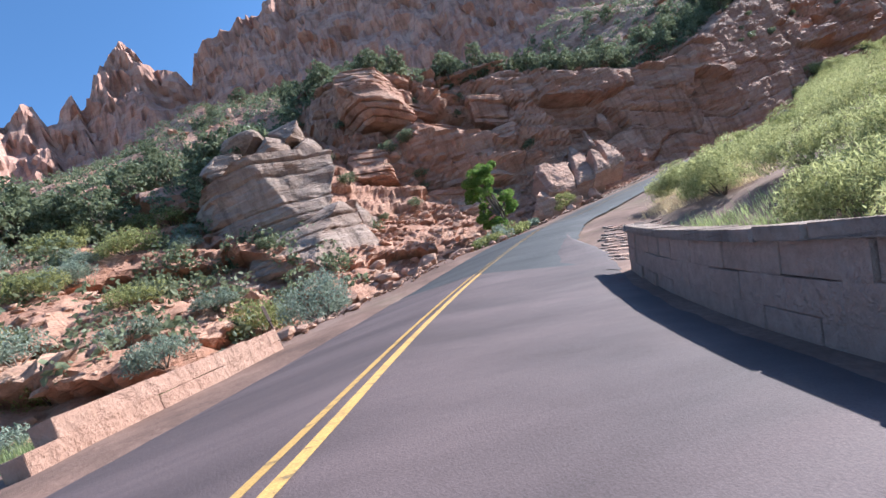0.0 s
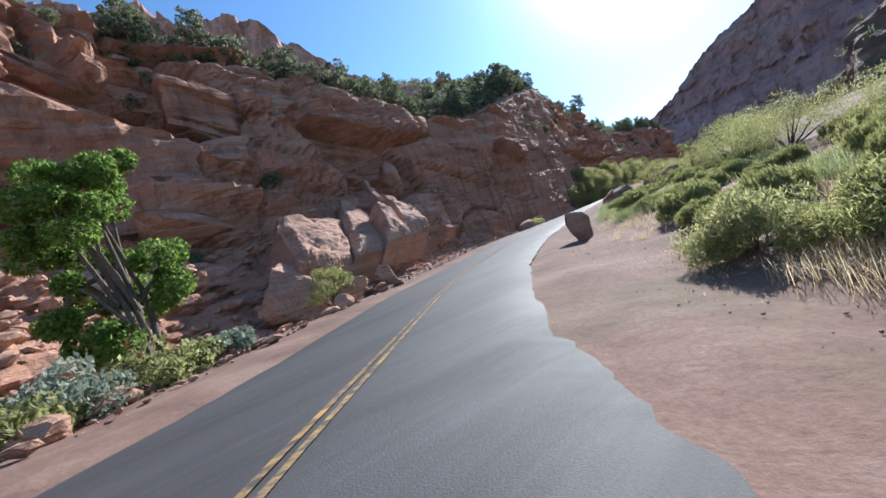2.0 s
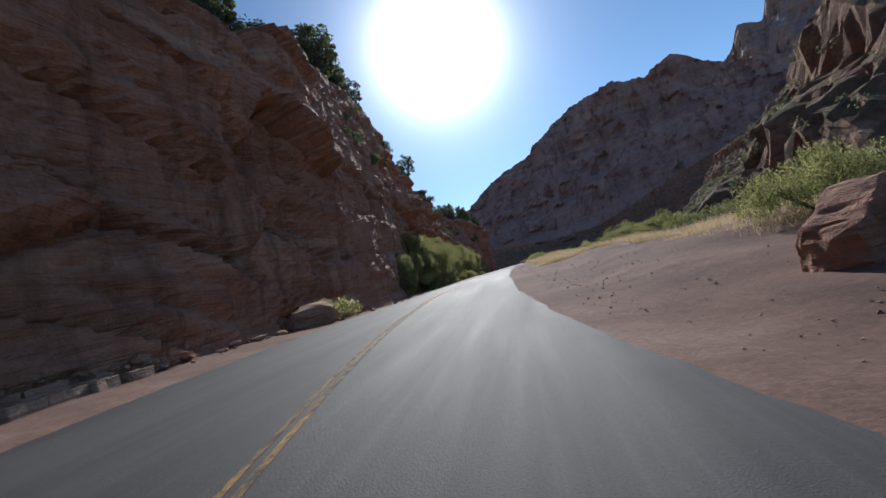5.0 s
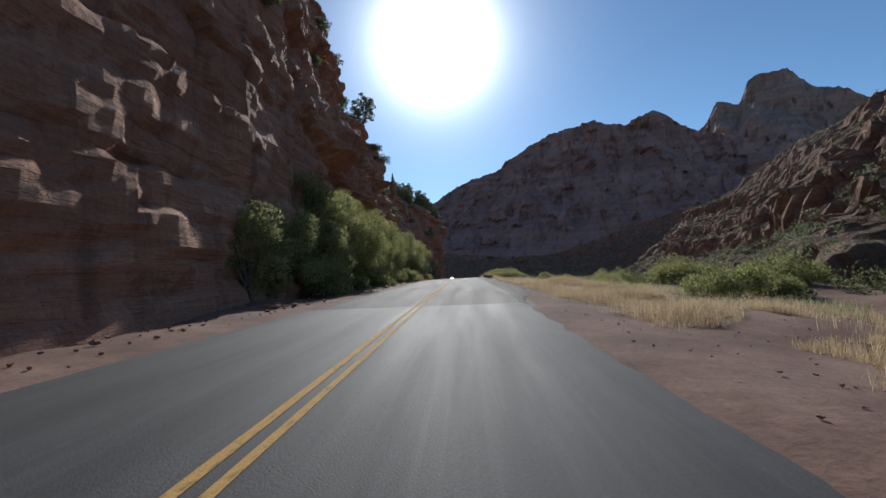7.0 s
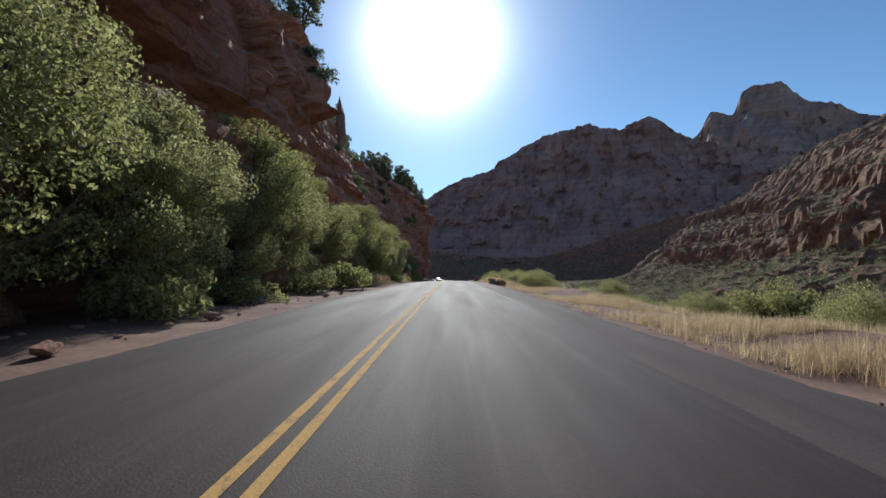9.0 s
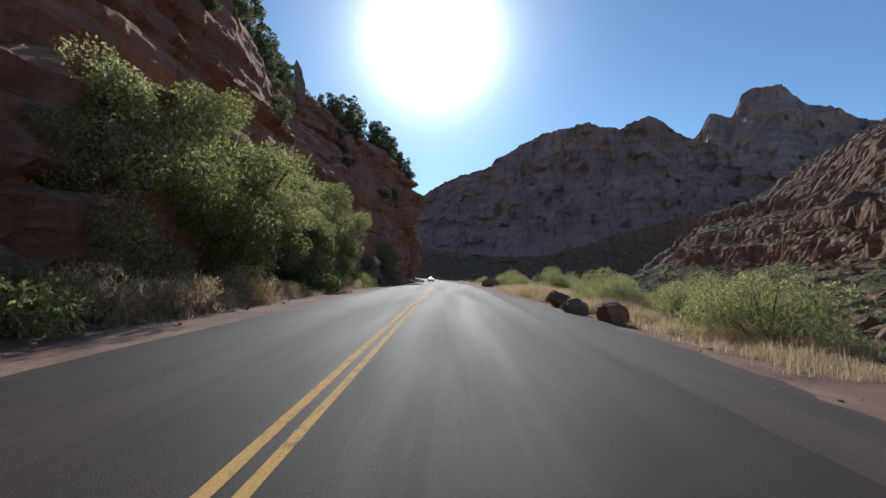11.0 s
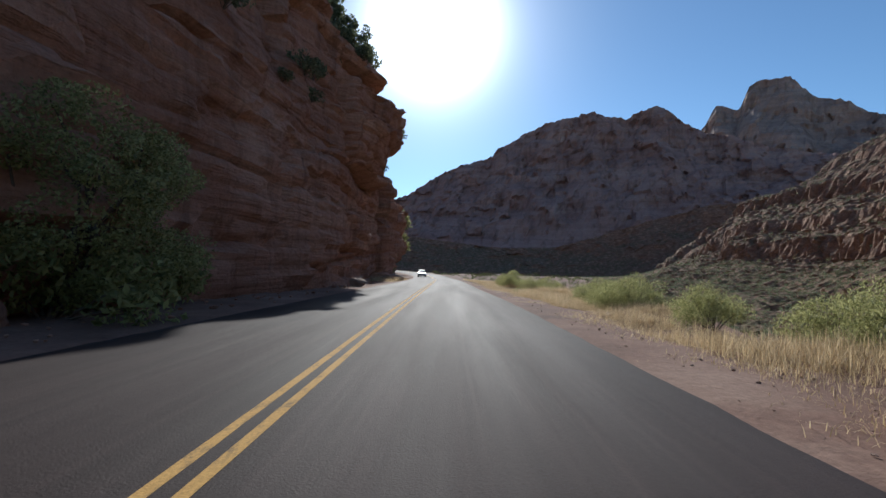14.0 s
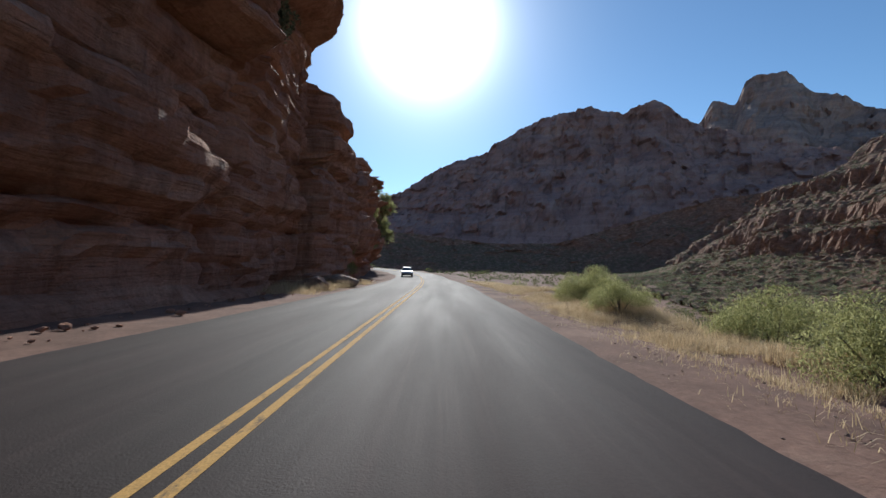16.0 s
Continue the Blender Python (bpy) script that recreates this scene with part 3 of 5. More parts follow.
n1 = q.bump(q.noise(q.pos, 0.5, 8, 0.7), 1.0, 0.8)
q.bump(q.noise(q.pos, 2.5, 6, 0.7), 0.8, 0.2, n1)
SCREE = q.m
hill = new("hillside", mesh_of("hillside", HS_P, sheet(hs_n, hs_m)[:, ::-1], SCREE))
tagged(hill, "brown scree slope with broken red ledges and scrub across the wash", "hillside", kind="structure")


# ---- far mountains ----
def ridge(name, azel, dist, foot, mat, label, eye, depth=0.35, crag=1.0, seed=1, n=260, rows=46):
    az = np.linspace(azel[0][0], azel[-1][0], n)
    el = np.interp(az, [a for a, e in azel], [e for a, e in azel])
    V = np.linspace(0, 1, rows)
    verts = []
    zr = np.tan(np.radians(el)) * dist
    for i in range(n):
        a = radians(az[i])
        for v in V:
            prof = v ** 0.8 if v < 0.45 else 0.45 ** 0.8 + (v - 0.45) * (1 - 0.45 ** 0.8) / 0.55
            rr = dist * (1 - depth * (1 - v) ** 1.35)
            verts.append((eye[0] + math.sin(a) * rr, eye[1] + math.cos(a) * rr, foot + (zr[i] - foot) * prof))
    P = np.array(verts)
    sc = 1 / dist
    rad = np.stack([np.sin(np.radians(np.repeat(az, rows))), np.cos(np.radians(np.repeat(az, rows))), np.zeros(n * rows)], 1)
    tv = np.tile(V, n)
    cell, edge = blocks(P * sc * np.array((34, 34, 22)), seed)
    cell2, edge2 = blocks(P * sc * np.array((90, 90, 50)), seed + 9)
    k = -dist * crag * (0.016 * (cell - 0.5) + 0.007 * (cell2 - 0.5) + 0.018 * fbm(P * sc * 22, 4, seed + 3)) * step01(tv, 0.0, 0.3)
    P = P + rad * k[:, None]
    P[:, 2] += (dist * 0.0022 * crag * fbm(P * sc * np.array((160, 160, 0)), 3, seed + 5)) * step01(tv, 0.9, 1.0)
    back = np.stack([eye[0] + np.sin(np.radians(az)) * dist * 1.3, eye[1] + np.cos(np.radians(az)) * dist * 1.3, np.full(n, foot)], 1)
    P = np.concatenate([P.reshape(n, rows, 3), back[:, None, :]], 1).reshape(-1, 3)
    ob = new(name, mesh_of(name, P, sheet(n, rows + 1), mat, False))
    return tagged(ob, label, "mountain", kind="structure")


MAIN = [(-14, 5), (-8, 6.5), (-5, 7.5), (-2.4, 9.3), (-0.7, 10.4), (1.5, 11.4), (4.6, 12.1), (5.7, 13.0), (8.5, 14.8), (11.3, 16.1), (16.0, 16.8), (16.9, 17.1), (18.2, 16.3), (20.4, 16.2), (23.5, 17.1), (25.8, 15.5), (27.9, 14.2), (34, 12), (45, 9), (60, 7), (80, 6)]
PEAK = [(24, 11), (26.3, 13.3), (28.5, 14.7), (29.5, 16.6), (30.4, 16.6), (31.6, 16.0), (32.4, 18.1), (33.3, 18.6), (35.9, 18.4), (36.6, 17.5), (37.8, 16.1), (39.5, 15.8), (41.5, 14.3), (44.5, 13.4), (55, 12), (75, 10)]
WEST = [(-155, 24), (-130, 28), (-112, 30), (-104.8, 31.6), (-103.2, 33.0), (-102.4, 30.2), (-99.4, 32.9), (-99.0, 31.2), (-96.3, 34.4), (-92.4, 37.2), (-91, 34.6), (-87.9, 33.4), (-87.2, 32.1), (-85.2, 34.8), (-79.2, 36.6), (-72.6, 37.8), (-66, 37.4), (-58, 36.4), (-54.9, 34.0), (-52.7, 34.9), (-46.9, 33.6), (-44.1, 30.8), (-40.8, 28.4), (-34, 22), (-24, 12)]
ridge("mountain_south", MAIN, 1900, -30, ROCK_FAR_SHADED, "dark shaded red canyon wall with stepped skyline", (0, 0), 0.17, 1.0, 3, 420, 60)
ridge("mountain_peak", PEAK, 3200, -30, ROCK_PEAK, "pale flat-topped sandstone peak far behind the canyon wall", (0, 0), 0.3, 0.8, 5)
FOOT = [(-40, 1.0), (-14, 2.4), (-6, 2.8), (0, 2.2), (6, 1.6), (12, 1.8), (16, 3.0), (21, 4.6), (26, 6.0), (33, 6.6), (45, 7.0), (60, 6)]
ridge("foothill", FOOT, 620, -14, SCREE, "dark scrubby foothill below the canyon wall", (0, 0), 0.07, 0.5, 9, 300, 30)
ridge("mountain_west", WEST, 900, 0, ROCK_WEST, "craggy red sandstone towers behind the hillside", (30, -104), 0.3, 1.2, 7, 420)


# ---- rocks ----
def rock_data(name, seed, size, cuts=14, level=4, rough=0.06, mat=ROCK, sharp=0.72, box=1.0, ledge=0.0, thick=0.9):
    """An angular block: a ball cut by planes, with uneven faces. It stands on its origin."""
    rg = np.random.default_rng(seed)
    bm = bmesh.new()
    bmesh.ops.create_icosphere(bm, subdivisions=level, radius=1.0)
    v = np.array([q.co[:] for q in bm.verts])
    f = [[q.index for q in p.verts] for p in bm.faces]
    bm.free()
    if box < 1:
        v = np.sign(v) * np.abs(v) ** box
    for k in range(cuts):
        n = unit(rg.normal(size=3) * np.array((1, 1, 0.8)))
        c = rg.uniform(sharp - 0.22, sharp + 0.12)
        over = np.maximum(v @ n - c, 0)
        v = v - over[:, None] * n * 0.97
    v = v / np.abs(v).max(0)
    s = np.array(size) * 0.5
    p = v * s + seed * 7.1
    nrm = v / (np.linalg.norm(v, axis=1)[:, None] + 1e-6)
    big = float(min(size))
    beds = vnoise(np.stack([p[:, 0] * 0.2, p[:, 1] * 0.2, p[:, 2] * 2.4 / big * 1.6], 1), seed + 4)
    disp = big * rough * (fbm(p * 2.2 / big, 4, seed) + 0.9 * beds + 0.5 * fbm(p * 8 / big, 2, seed + 2))
    if ledge:
        lay = p[:, 2] / thick + 0.35 * vnoise(p * 0.25 / big * 4, seed + 6)
        fl = np.floor(lay)
        fr = lay - fl
        step = rnd(fl.astype(np.int64), 0 * fl.astype(np.int64), 0 * fl.astype(np.int64), seed + 8) - 0.5
        disp = disp + ledge * big * (step - 0.6 * (1 - step01(np.minimum(fr, 1 - fr), 0.0, 0.14)))
        nrm = nrm * np.array((1, 1, 0.25))
    v = v * s + nrm * disp[:, None]
    v[:, 2] -= v[:, 2].min() + 0.06 * size[2]
    return mesh_of(name, v, f, mat, False)


def place(x, y, z=None, turn=0.0, scale=1.0, tx=0.0, ty=0.0, sink=0.0):
    z = gz(x, y) if z is None else z
    return pose(x, y, z - sink, tx, ty, turn) @ Matrix.Diagonal((scale, scale, scale, 1))


def rock(name, me, at, label, category="boulder", group=""):
    ob = new(name, me)
    ob.matrix_basis = at
    return tagged(ob, label, category, group)


# pale boulder stack above the bend
for k, (x, y, z, sx, sy, sz, turn) in enumerate(((2.6, -106.2, 0.4, 10.5, 11.5, 9.0, 16), (0.8, -106.4, 8.0, 11.0, 12.5, 6.8, 24), (0.8, -109.6, 13.8, 4.2, 4.4, 3.0, 10), (1.2, -105.8, 14.0, 4.0, 3.6, 2.8, 40), (0.6, -102.4, 13.6, 3.8, 3.4, 2.8, 15), (0.4, -107.4, 16.2, 4.2, 3.4, 1.9, 70), (0.6, -103.4, 16.0, 4.4, 3.6, 2.2, 20), (6.6, -111.4, 0.4, 4, 4, 4.4, 0), (-1.6, -99.8, 5.5, 3.4, 3.0, 4.6, 30), (-3.6, -97.8, 5.6, 2.6, 2.4, 3.4, 60))):
    rock("boulder", rock_data("stack_rock", 40 + k, (sx, sy, sz), 12, 6 if k < 2 else 5, 0.05, ROCK_PALE, 0.84, 0.45, 0.06, 1.3 if k < 2 else 0.8), place(x, y, z, turn), ("pale grey weathered sandstone boulder at the foot of a stack" if k == 0 else "grey sandstone block piled on the boulder stack"), group="stacked boulders")
# thick beds that overhang the recess in the cliff
for k, (x, y, z, s, turn, tx, ty) in enumerate(((-13.6, -84.0, 15.2, (9.5, 17.0, 5.2), 10, -12, 4), (-13.8, -86.5, 20.0, (9.0, 14.0, 5.0), 14, -12, 3), (-12.8, -72.8, 15.4, (6.0, 9.0, 5.4), 4, -14, 2), (-11.6, -82.0, 5.4, (8.0, 16.0, 3.2), 12, -14, 8), (-11.8, -75.5, 8.8, (5.0, 10.0, 2.4), 6, -12, 6), (-10.6, -90.0, 20.5, (8.5, 10.5, 7.2), 12, -12, 4), (-9.6, -93.5, 12.5, (6.0, 8.0, 5.0), 20, -10, 4))):
    rock("rock_bed", rock_data("thick_bed", 300 + k, s, 9, 6, 0.055, ROCK, 0.86, 0.4, 0.13, 0.8), place(x, y, z, turn, 1, tx, ty), "thick rounded bed of red sandstone jutting from the cliff", "rock", "jutting beds")

# the great block at the road's edge and the rocks beside it
rock("boulder", rock_data("edge_block", 71, (4.4, 5.0, 5.6), 20, 5, 0.045, ROCK_SLAB, 0.72, 0.5, 0.05, 1.4), place(-1.5, -77.9, -1.2, 25), "huge dark-faced sandstone boulder beside the road")
for k, (t, d, s, turn, tx) in enumerate(((3.75, -6.7, (2.6, 2.0, 1.5), 30, 14), (3.62, -6.3, (1.2, 1.0, 0.9), 80, 0), (3.95, -7.6, (1.8, 1.4, 1.0), 10, 0), (2.75, -7.4, (1.6, 1.3, 0.8), 50, 0), (2.62, -6.9, (1.1, 0.9, 0.7), 15, 0), (2.3, -8.6, (2.0, 1.6, 1.1), 70, 0), (2.1, -9.6, (2.6, 1.8, 1.3), 20, 0), (1.9, -9.0, (1.4, 1.2, 0.7), 0, 0), (1.6, -8.4, (1.3, 1.0, 0.6), 40, 0), (6.5, -5.9, (2.6, 2.2, 1.7), 15, 0))):
    p = along(t, d)
    rock("rock", rock_data("road_rock", 90 + k, s, 12, 3, 0.05, ROCK_SLAB, 0.7), place(p.x, p.y, None, turn, 1, tx, 0, 0.1), "fallen angular orange sandstone rock at the road's edge", "rock", "fallen rocks")

# slabs split from the cliff, leaning on it
def slab_data(name, seed, base, height, shift, top, thick, mat):
    """A split plate: its face rises in local y from a base edge along x to a shorter top edge, with chipped rims and uneven faces."""
    nu, nv = 30, 30
    g = np.random.default_rng(seed)
    U, V = np.meshgrid(np.linspace(0, 1, nu), np.linspace(0, 1, nv), indexing="ij")
    U, V = U.ravel(), V.ravel()
    ragged = vnoise(np.stack([V * 3.1, U * 0 + seed, 0 * U], 1), seed) * 0.10
    left, right = shift * V, base + (shift + top - base) * V
    X = left + (right - left) * (U + ragged * (np.abs(U - 0.5) * 2) ** 2)
    Y = height * (V + 0.10 * vnoise(np.stack([U * 3.7, U * 0 + seed, 0 * U], 1), seed + 1) * V ** 2)
    q = np.stack([X, Y, 0 * X + seed], 1)
    cell, edge = blocks(q * 0.45, seed)
    Z = 0.32 * fbm(q * 0.3, 3, seed + 2) + 0.10 * fbm(q * 1.5, 3, seed + 3) + 0.12 * (cell - 0.5) - 0.05 * (1 - step01(edge, 0, 0.06))
    rim = np.minimum(np.minimum(U, 1 - U), np.minimum(V, 1 - V))
    Z = Z - 0.22 * thick * (1 - step01(rim, 0, 0.10)) * (0.6 + 0.4 * g.uniform(0, 1, len(Z)))
    front = np.stack([X, Y, Z], 1)
    cx = np.array((float(X.mean()), float(Y.mean()), 0))
    back = cx + (front * np.array((1, 1, 0.2)) - cx) * np.array((1.04, 1.04, 1)) - np.array((0, 0, thick))
    F = [tuple(f[::-1]) for f in sheet(nu, nv)] + [tuple(f + nu * nv) for f in sheet(nu, nv)]
    ring = [i * nv for i in range(nu)] + [(nu - 1) * nv + j for j in range(1, nv)] + [i * nv + nv - 1 for i in range(nu - 2, -1, -1)] + list(range(nv - 2, 0, -1))
    n = nu * nv
    F += [(ring[k], ring[k - 1], ring[k - 1] + n, ring[k] + n) for k in range(len(ring))]
    return mesh_of(name, np.concatenate([front, back]), F, mat)


for k, (x, y, z, rx, ry, rz, base, height, shift, top, thick) in enumerate((
        (-0.2, -77.4, 3.0, 44, 12, 87, 3.9, 7.6, 2.1, 5.7, 3.2), (-0.1, -73.0, 2.7, 45, 3, 96, 5.5, 11.0, 8.4, 1.2, 3.0), (0.75, -70.5, 3.3, 45, 4, 95, 2.8, 4.8, 3.5, 0.6, 2.6), (0.0, -68.1, 3.5, 45, 6, 93, 3.3, 7.5, 5.8, 0.9, 2.8),
        (-5.2, -64.0, 7.3, 22, 46, 11, 1.0, 2.6, -3.6, 0.7, 0.9), (-9.0, -65.2, 11.6, 26, 44, 16, 2.9, 1.3, -0.7, 1.6, 1.2), (-7.7, -58.4, 11.0, 15, 48, 1, 2.6, 1.7, -1.7, 1.5, 1.2), (-3.6, -58.0, 3.0, 27, 43, 18, 0.9, 1.6, -1.5, 1.0, 0.8), (0.6, -73.7, 1.0, 30, 32, 6, 2.3, 1.0, -0.4, 0.9, 0.9))):
    rock("rock_slab", slab_data("split_slab", 120 + k, base, height, shift, top, thick, ROCK_SLAB), pose(x, y, z, rx, ry, rz), "split orange sandstone slab leaning against the cliff" if k < 4 else "small orange sandstone flake standing out from the cliff", "rock slab", "leaning slabs")
for k, (x, y, z, s, turn, tx, ty) in enumerate(((-10.4, -78.5, 7.5, (5, 8, 2.6), 8, -6, 8), (-9.0, -83.0, 4.6, (6, 9, 3.0), 14, -5, 10), (-9.2, -73.6, 11.8, (3.4, 4.0, 3.6), 12, 0, 0))):
    rock("rock_slab", rock_data("ledge_block", 128 + k, s, 14, 5, 0.03, ROCK_SLAB, 0.62, 0.6, 0.12, 0.7), place(x + 0.9, y, z, turn, 1.12, tx, ty), "layered orange sandstone block on the cliff's ledge", "rock slab", "leaning slabs")
for k, (x, y, z, s) in enumerate(((-8.6, -19.6, 2.6, (0.9, 1.3, 4.2)), (-8.9, -16.2, 6.4, (0.8, 1.0, 2.2)), (-8.6, 40.5, 12.5, (0.9, 1.6, 5.0)), (-9.4, 62.0, 12.0, (0.9, 1.2, 4.0)))):
    rock("rock_slab", rock_data("pale_fin", 140 + k, s, 10, 3, 0.06, ROCK_PALE, 0.7), place(x, y, z, 20, 1, 0, -4), "pale fin of bare sandstone on the cliff face", "rock slab")

# boulders on the right
RIGHT_ROCKS = (((12.4, -70.0), (1.2, 1.3, 2.1), 30, "large dark sandstone boulder in green grass"), ((17.0, -50.5), (2.6, 1.5, 2.4), 70, "leaning sandstone boulder among the shrubs"), ((14.5, -51.4), (2.2, 1.2, 1.5), 15, "flat-topped pale sandstone boulder"), ((9.3, -50.7), (1.7, 1.5, 1.35), 40, "dark red sandstone boulder by the pullout"), ((10.7, -51.4), (1.6, 1.4, 1.45), 0, "red sandstone boulder with a pale top"), ((13.1, -48.6), (1.7, 1.2, 1.6), 55, "tilted sandstone boulder in the grass"), ((13.0, -52.6), (0.7, 0.8, 1.3), 20, "upright pale sandstone rock in the grass"),
               ((5.75, 49.6), (0.8, 0.75, 0.8), 10, "square dark roadside boulder on the gravel"), ((5.3, 46.6), (0.95, 0.8, 0.7), 45, "brown roadside boulder on the gravel"), ((5.15, 44.2), (0.85, 0.8, 0.65), 80, "pinkish roadside boulder on the gravel"), ((5.7, 42.7), (0.95, 0.9, 0.7), 20, "reddish roadside boulder on the gravel"), ((5.75, 78.2), (1.95, 1.5, 1.3), 12, "dark red roadside boulder beside a shrub"),
               ((-6.6, 76.0), (2.4, 3.4, 2.2), 15, "sandstone outcrop at the cliff's foot with grass on it"), ((-7.0, 82.4), (2.0, 2.6, 1.5), 40, "low sandstone outcrop beside the road"), ((-4.9, 108.2), (1.2, 1.0, 0.75), 10, "small pale rock at the road's edge"), ((-5.2, 137.5), (2.2, 3.6, 1.0), 10, "flat pale rock slab by the road"), ((-5.6, 131.0), (1.4, 1.6, 0.9), 60, "pale rock among dry grass"))
for k, ((x, y), s, turn, lab) in enumerate(RIGHT_ROCKS):
    rock("boulder", rock_data("lone_rock", 160 + k, s, 11, 4, 0.05, ROCK_PALE if "pale" in lab or "pink" in lab else ROCK, 0.78, 0.55), place(x, y, None, turn, 1, 0, 0, 0.1 * s[2]), lab)


# ---- dry-laid and mortared stone ----
def block_data(name, seed, mat, worn=0.06, rough=0.035):
    """A rough-hewn block of unit size, standing on its origin."""
    rg = np.random.default_rng(seed)
    bm = bmesh.new()
    bmesh.ops.create_cube(bm, size=1.0)
    bmesh.ops.bevel(bm, geom=bm.edges[:], offset=worn, segments=1, affect="EDGES")
    for v in bm.verts:
        v.co += Vector(rg.uniform(-rough, rough, 3))
        v.co.z += 0.5
    me = bpy.data.meshes.new(name)
    bm.to_mesh(me)
    bm.free()
    me.materials.append(mat)
    return me


BLOCKS = [block_data("hewn_block", 10 + k, ROCK_HEWN) for k in range(6)]
BLOCKS_PALE = [block_data("pale_block", 30 + k, ROCK_PALE) for k in range(4)]
BLOCKS_DRESSED = [block_data("dressed_block", 50 + k, ROCK_HEWN, 0.022, 0.010) for k in range(6)]
COPING = [block_data("coping_block", 60 + k, ROCK_PALE, 0.03, 0.02) for k in range(4)]
random.seed(4)


def beside(t, d, up=0.0):
    """As along(), between the road's stations."""
    k = math.floor((t + 3.0) / 0.05 + 1e-6)
    a, b = along(0.05 * k - 3.0, d, up), along(0.05 * (k + 1) - 3.0, d, up)
    return a.lerp(b, (t + 3.0) / 0.05 - k)


def laid(parent, name, t0, t1, d, z0, height, depth, length, pool, gap=0.02, jitter=0.03, square=0.0, ragged=0.0):
    """One course of blocks along the road from t0 to t1; square: how far it leans with the road's bank."""
    t = t0
    while t < t1:
        c, f, r, i = station(t)
        ln = length * random.uniform(0.7, 1.3)
        speed = (beside(t + 0.1, d) - beside(t, d)).length / 0.1
        if (t1 - t) * speed < 1.4 * length:
            ln = max((t1 - t) * speed, 0.25 * length)
        bank = math.atan(S_SR[i] if d > 0 else S_SL[i]) * square
        p = beside(t + ln / speed / 2, d + random.uniform(-jitter, jitter) + math.sin(bank) * z0, z0 * (math.cos(bank) + math.sin(bank) * math.tan(bank)))
        ahead = beside(t + ln / speed, d) - beside(t, d)
        yaw = math.degrees(math.atan2(-ahead.x, ahead.y))
        grade = math.degrees(math.atan2(S_C[i + 4][2] - S_C[i][2], float(np.linalg.norm(S_C[i + 4][:2] - S_C[i][:2]))))
        m = Matrix.Translation(p) @ pose(0, 0, 0, grade, math.degrees(bank), yaw + random.uniform(-1.5, 1.5) * (1 + 8 * ragged)) @ Matrix.Diagonal((depth * random.uniform(0.95, 1.08), ln - gap, height * random.uniform(0.94, 1.03), 1))
        if random.random() > 0.22 * ragged:
            part(name, random.choice(pool), parent, "", m)
        t += ln / speed


parapet = empty("parapet_wall", Matrix.Identity(4), "low red sandstone parapet wall with flat coping stones beside the road", "wall")
for row in range(3):
    laid(parapet, "block", -1.2 + 0.03 * row, 0.89, 4.38, -0.12 + 0.37 * row, 0.375, 0.46, 1.0, BLOCKS_DRESSED, 0.0, 0.004, 1.0)
laid(parapet, "coping_stone", -1.2, 0.895, 4.38, 0.99, 0.17, 0.58, 1.2, COPING, 0.004, 0.008, 1.0)
low_wall = empty("retaining_wall", Matrix.Identity(4), "short low retaining wall of pink sandstone blocks at the road's edge", "wall")
for row in range(2):
    laid(low_wall, "block", 0.40 + 0.03 * row, 0.80, -5.5, -0.1 + 0.34 * row, 0.345, 0.45, 0.8, BLOCKS_DRESSED, 0.0, 0.008)
ledge = empty("rock_ledge", Matrix.Identity(4), "layered ledge of broken flat stones along the foot of the cliff", "rock ledge")
for row, (d, z0, hh, dep, ln) in enumerate(((-5.75, -0.12, 0.30, 0.45, 0.42), (-6.2, -0.02, 0.20, 0.6, 0.9), (-6.6, 0.08, 0.18, 0.7, 0.7), (-7.1, 0.18, 0.17, 0.8, 0.9), (-7.7, 0.29, 0.18, 1.0, 0.8), (-8.4, 0.40, 0.20, 1.2, 1.0))):
    laid(ledge, "stone", 3.9 + 0.04 * row, 5.75 - 0.05 * row, d, z0, hh, dep, ln, BLOCKS_PALE if row == 0 else BLOCKS, 0.02, 0.07 if row == 0 else 0.16, 0.0, 0.5 if row == 0 else 1.0)
paving = empty("flat_rocks", Matrix.Identity(4), "flat pale sandstone slabs lying in the dirt by the bend", "rocks")
for k in range(120):
    ts, ds = random.uniform(1.02, 1.7), random.uniform(3.6, 6.2)
    p = along(ts, ds)
    c, f, r, i = station(ts)
    lie = pose(p.x, p.y, gz(p.x, p.y) - 0.062, 0, 0, math.degrees(math.atan2(-f[0], f[1]))) @ pose(0, 0, 0, 0, math.degrees(math.atan(S_SR[i])) * (1 if ds < 5.5 else 0.2), 0)
    m = lie @ pose(0, 0, 0, random.uniform(-3, 3), random.uniform(-3, 3), random.uniform(0, 180)) @ Matrix.Diagonal((random.uniform(0.25, 0.7), random.uniform(0.25, 0.55), random.uniform(0.07, 0.10), 1))
    part("slab", random.choice(BLOCKS_PALE + BLOCKS), paving, "", m)

# loose rubble
SMALL = []
for k in range(5):
    me = rock_data("pebble", 200 + k, (1.0, 0.8, 0.6), 8, 1, 0.04)
    SMALL.append((np.array([v.co[:] for v in me.vertices]), np.array([p.vertices[:] for p in me.polygons])))
    bpy.data.meshes.remove(me)


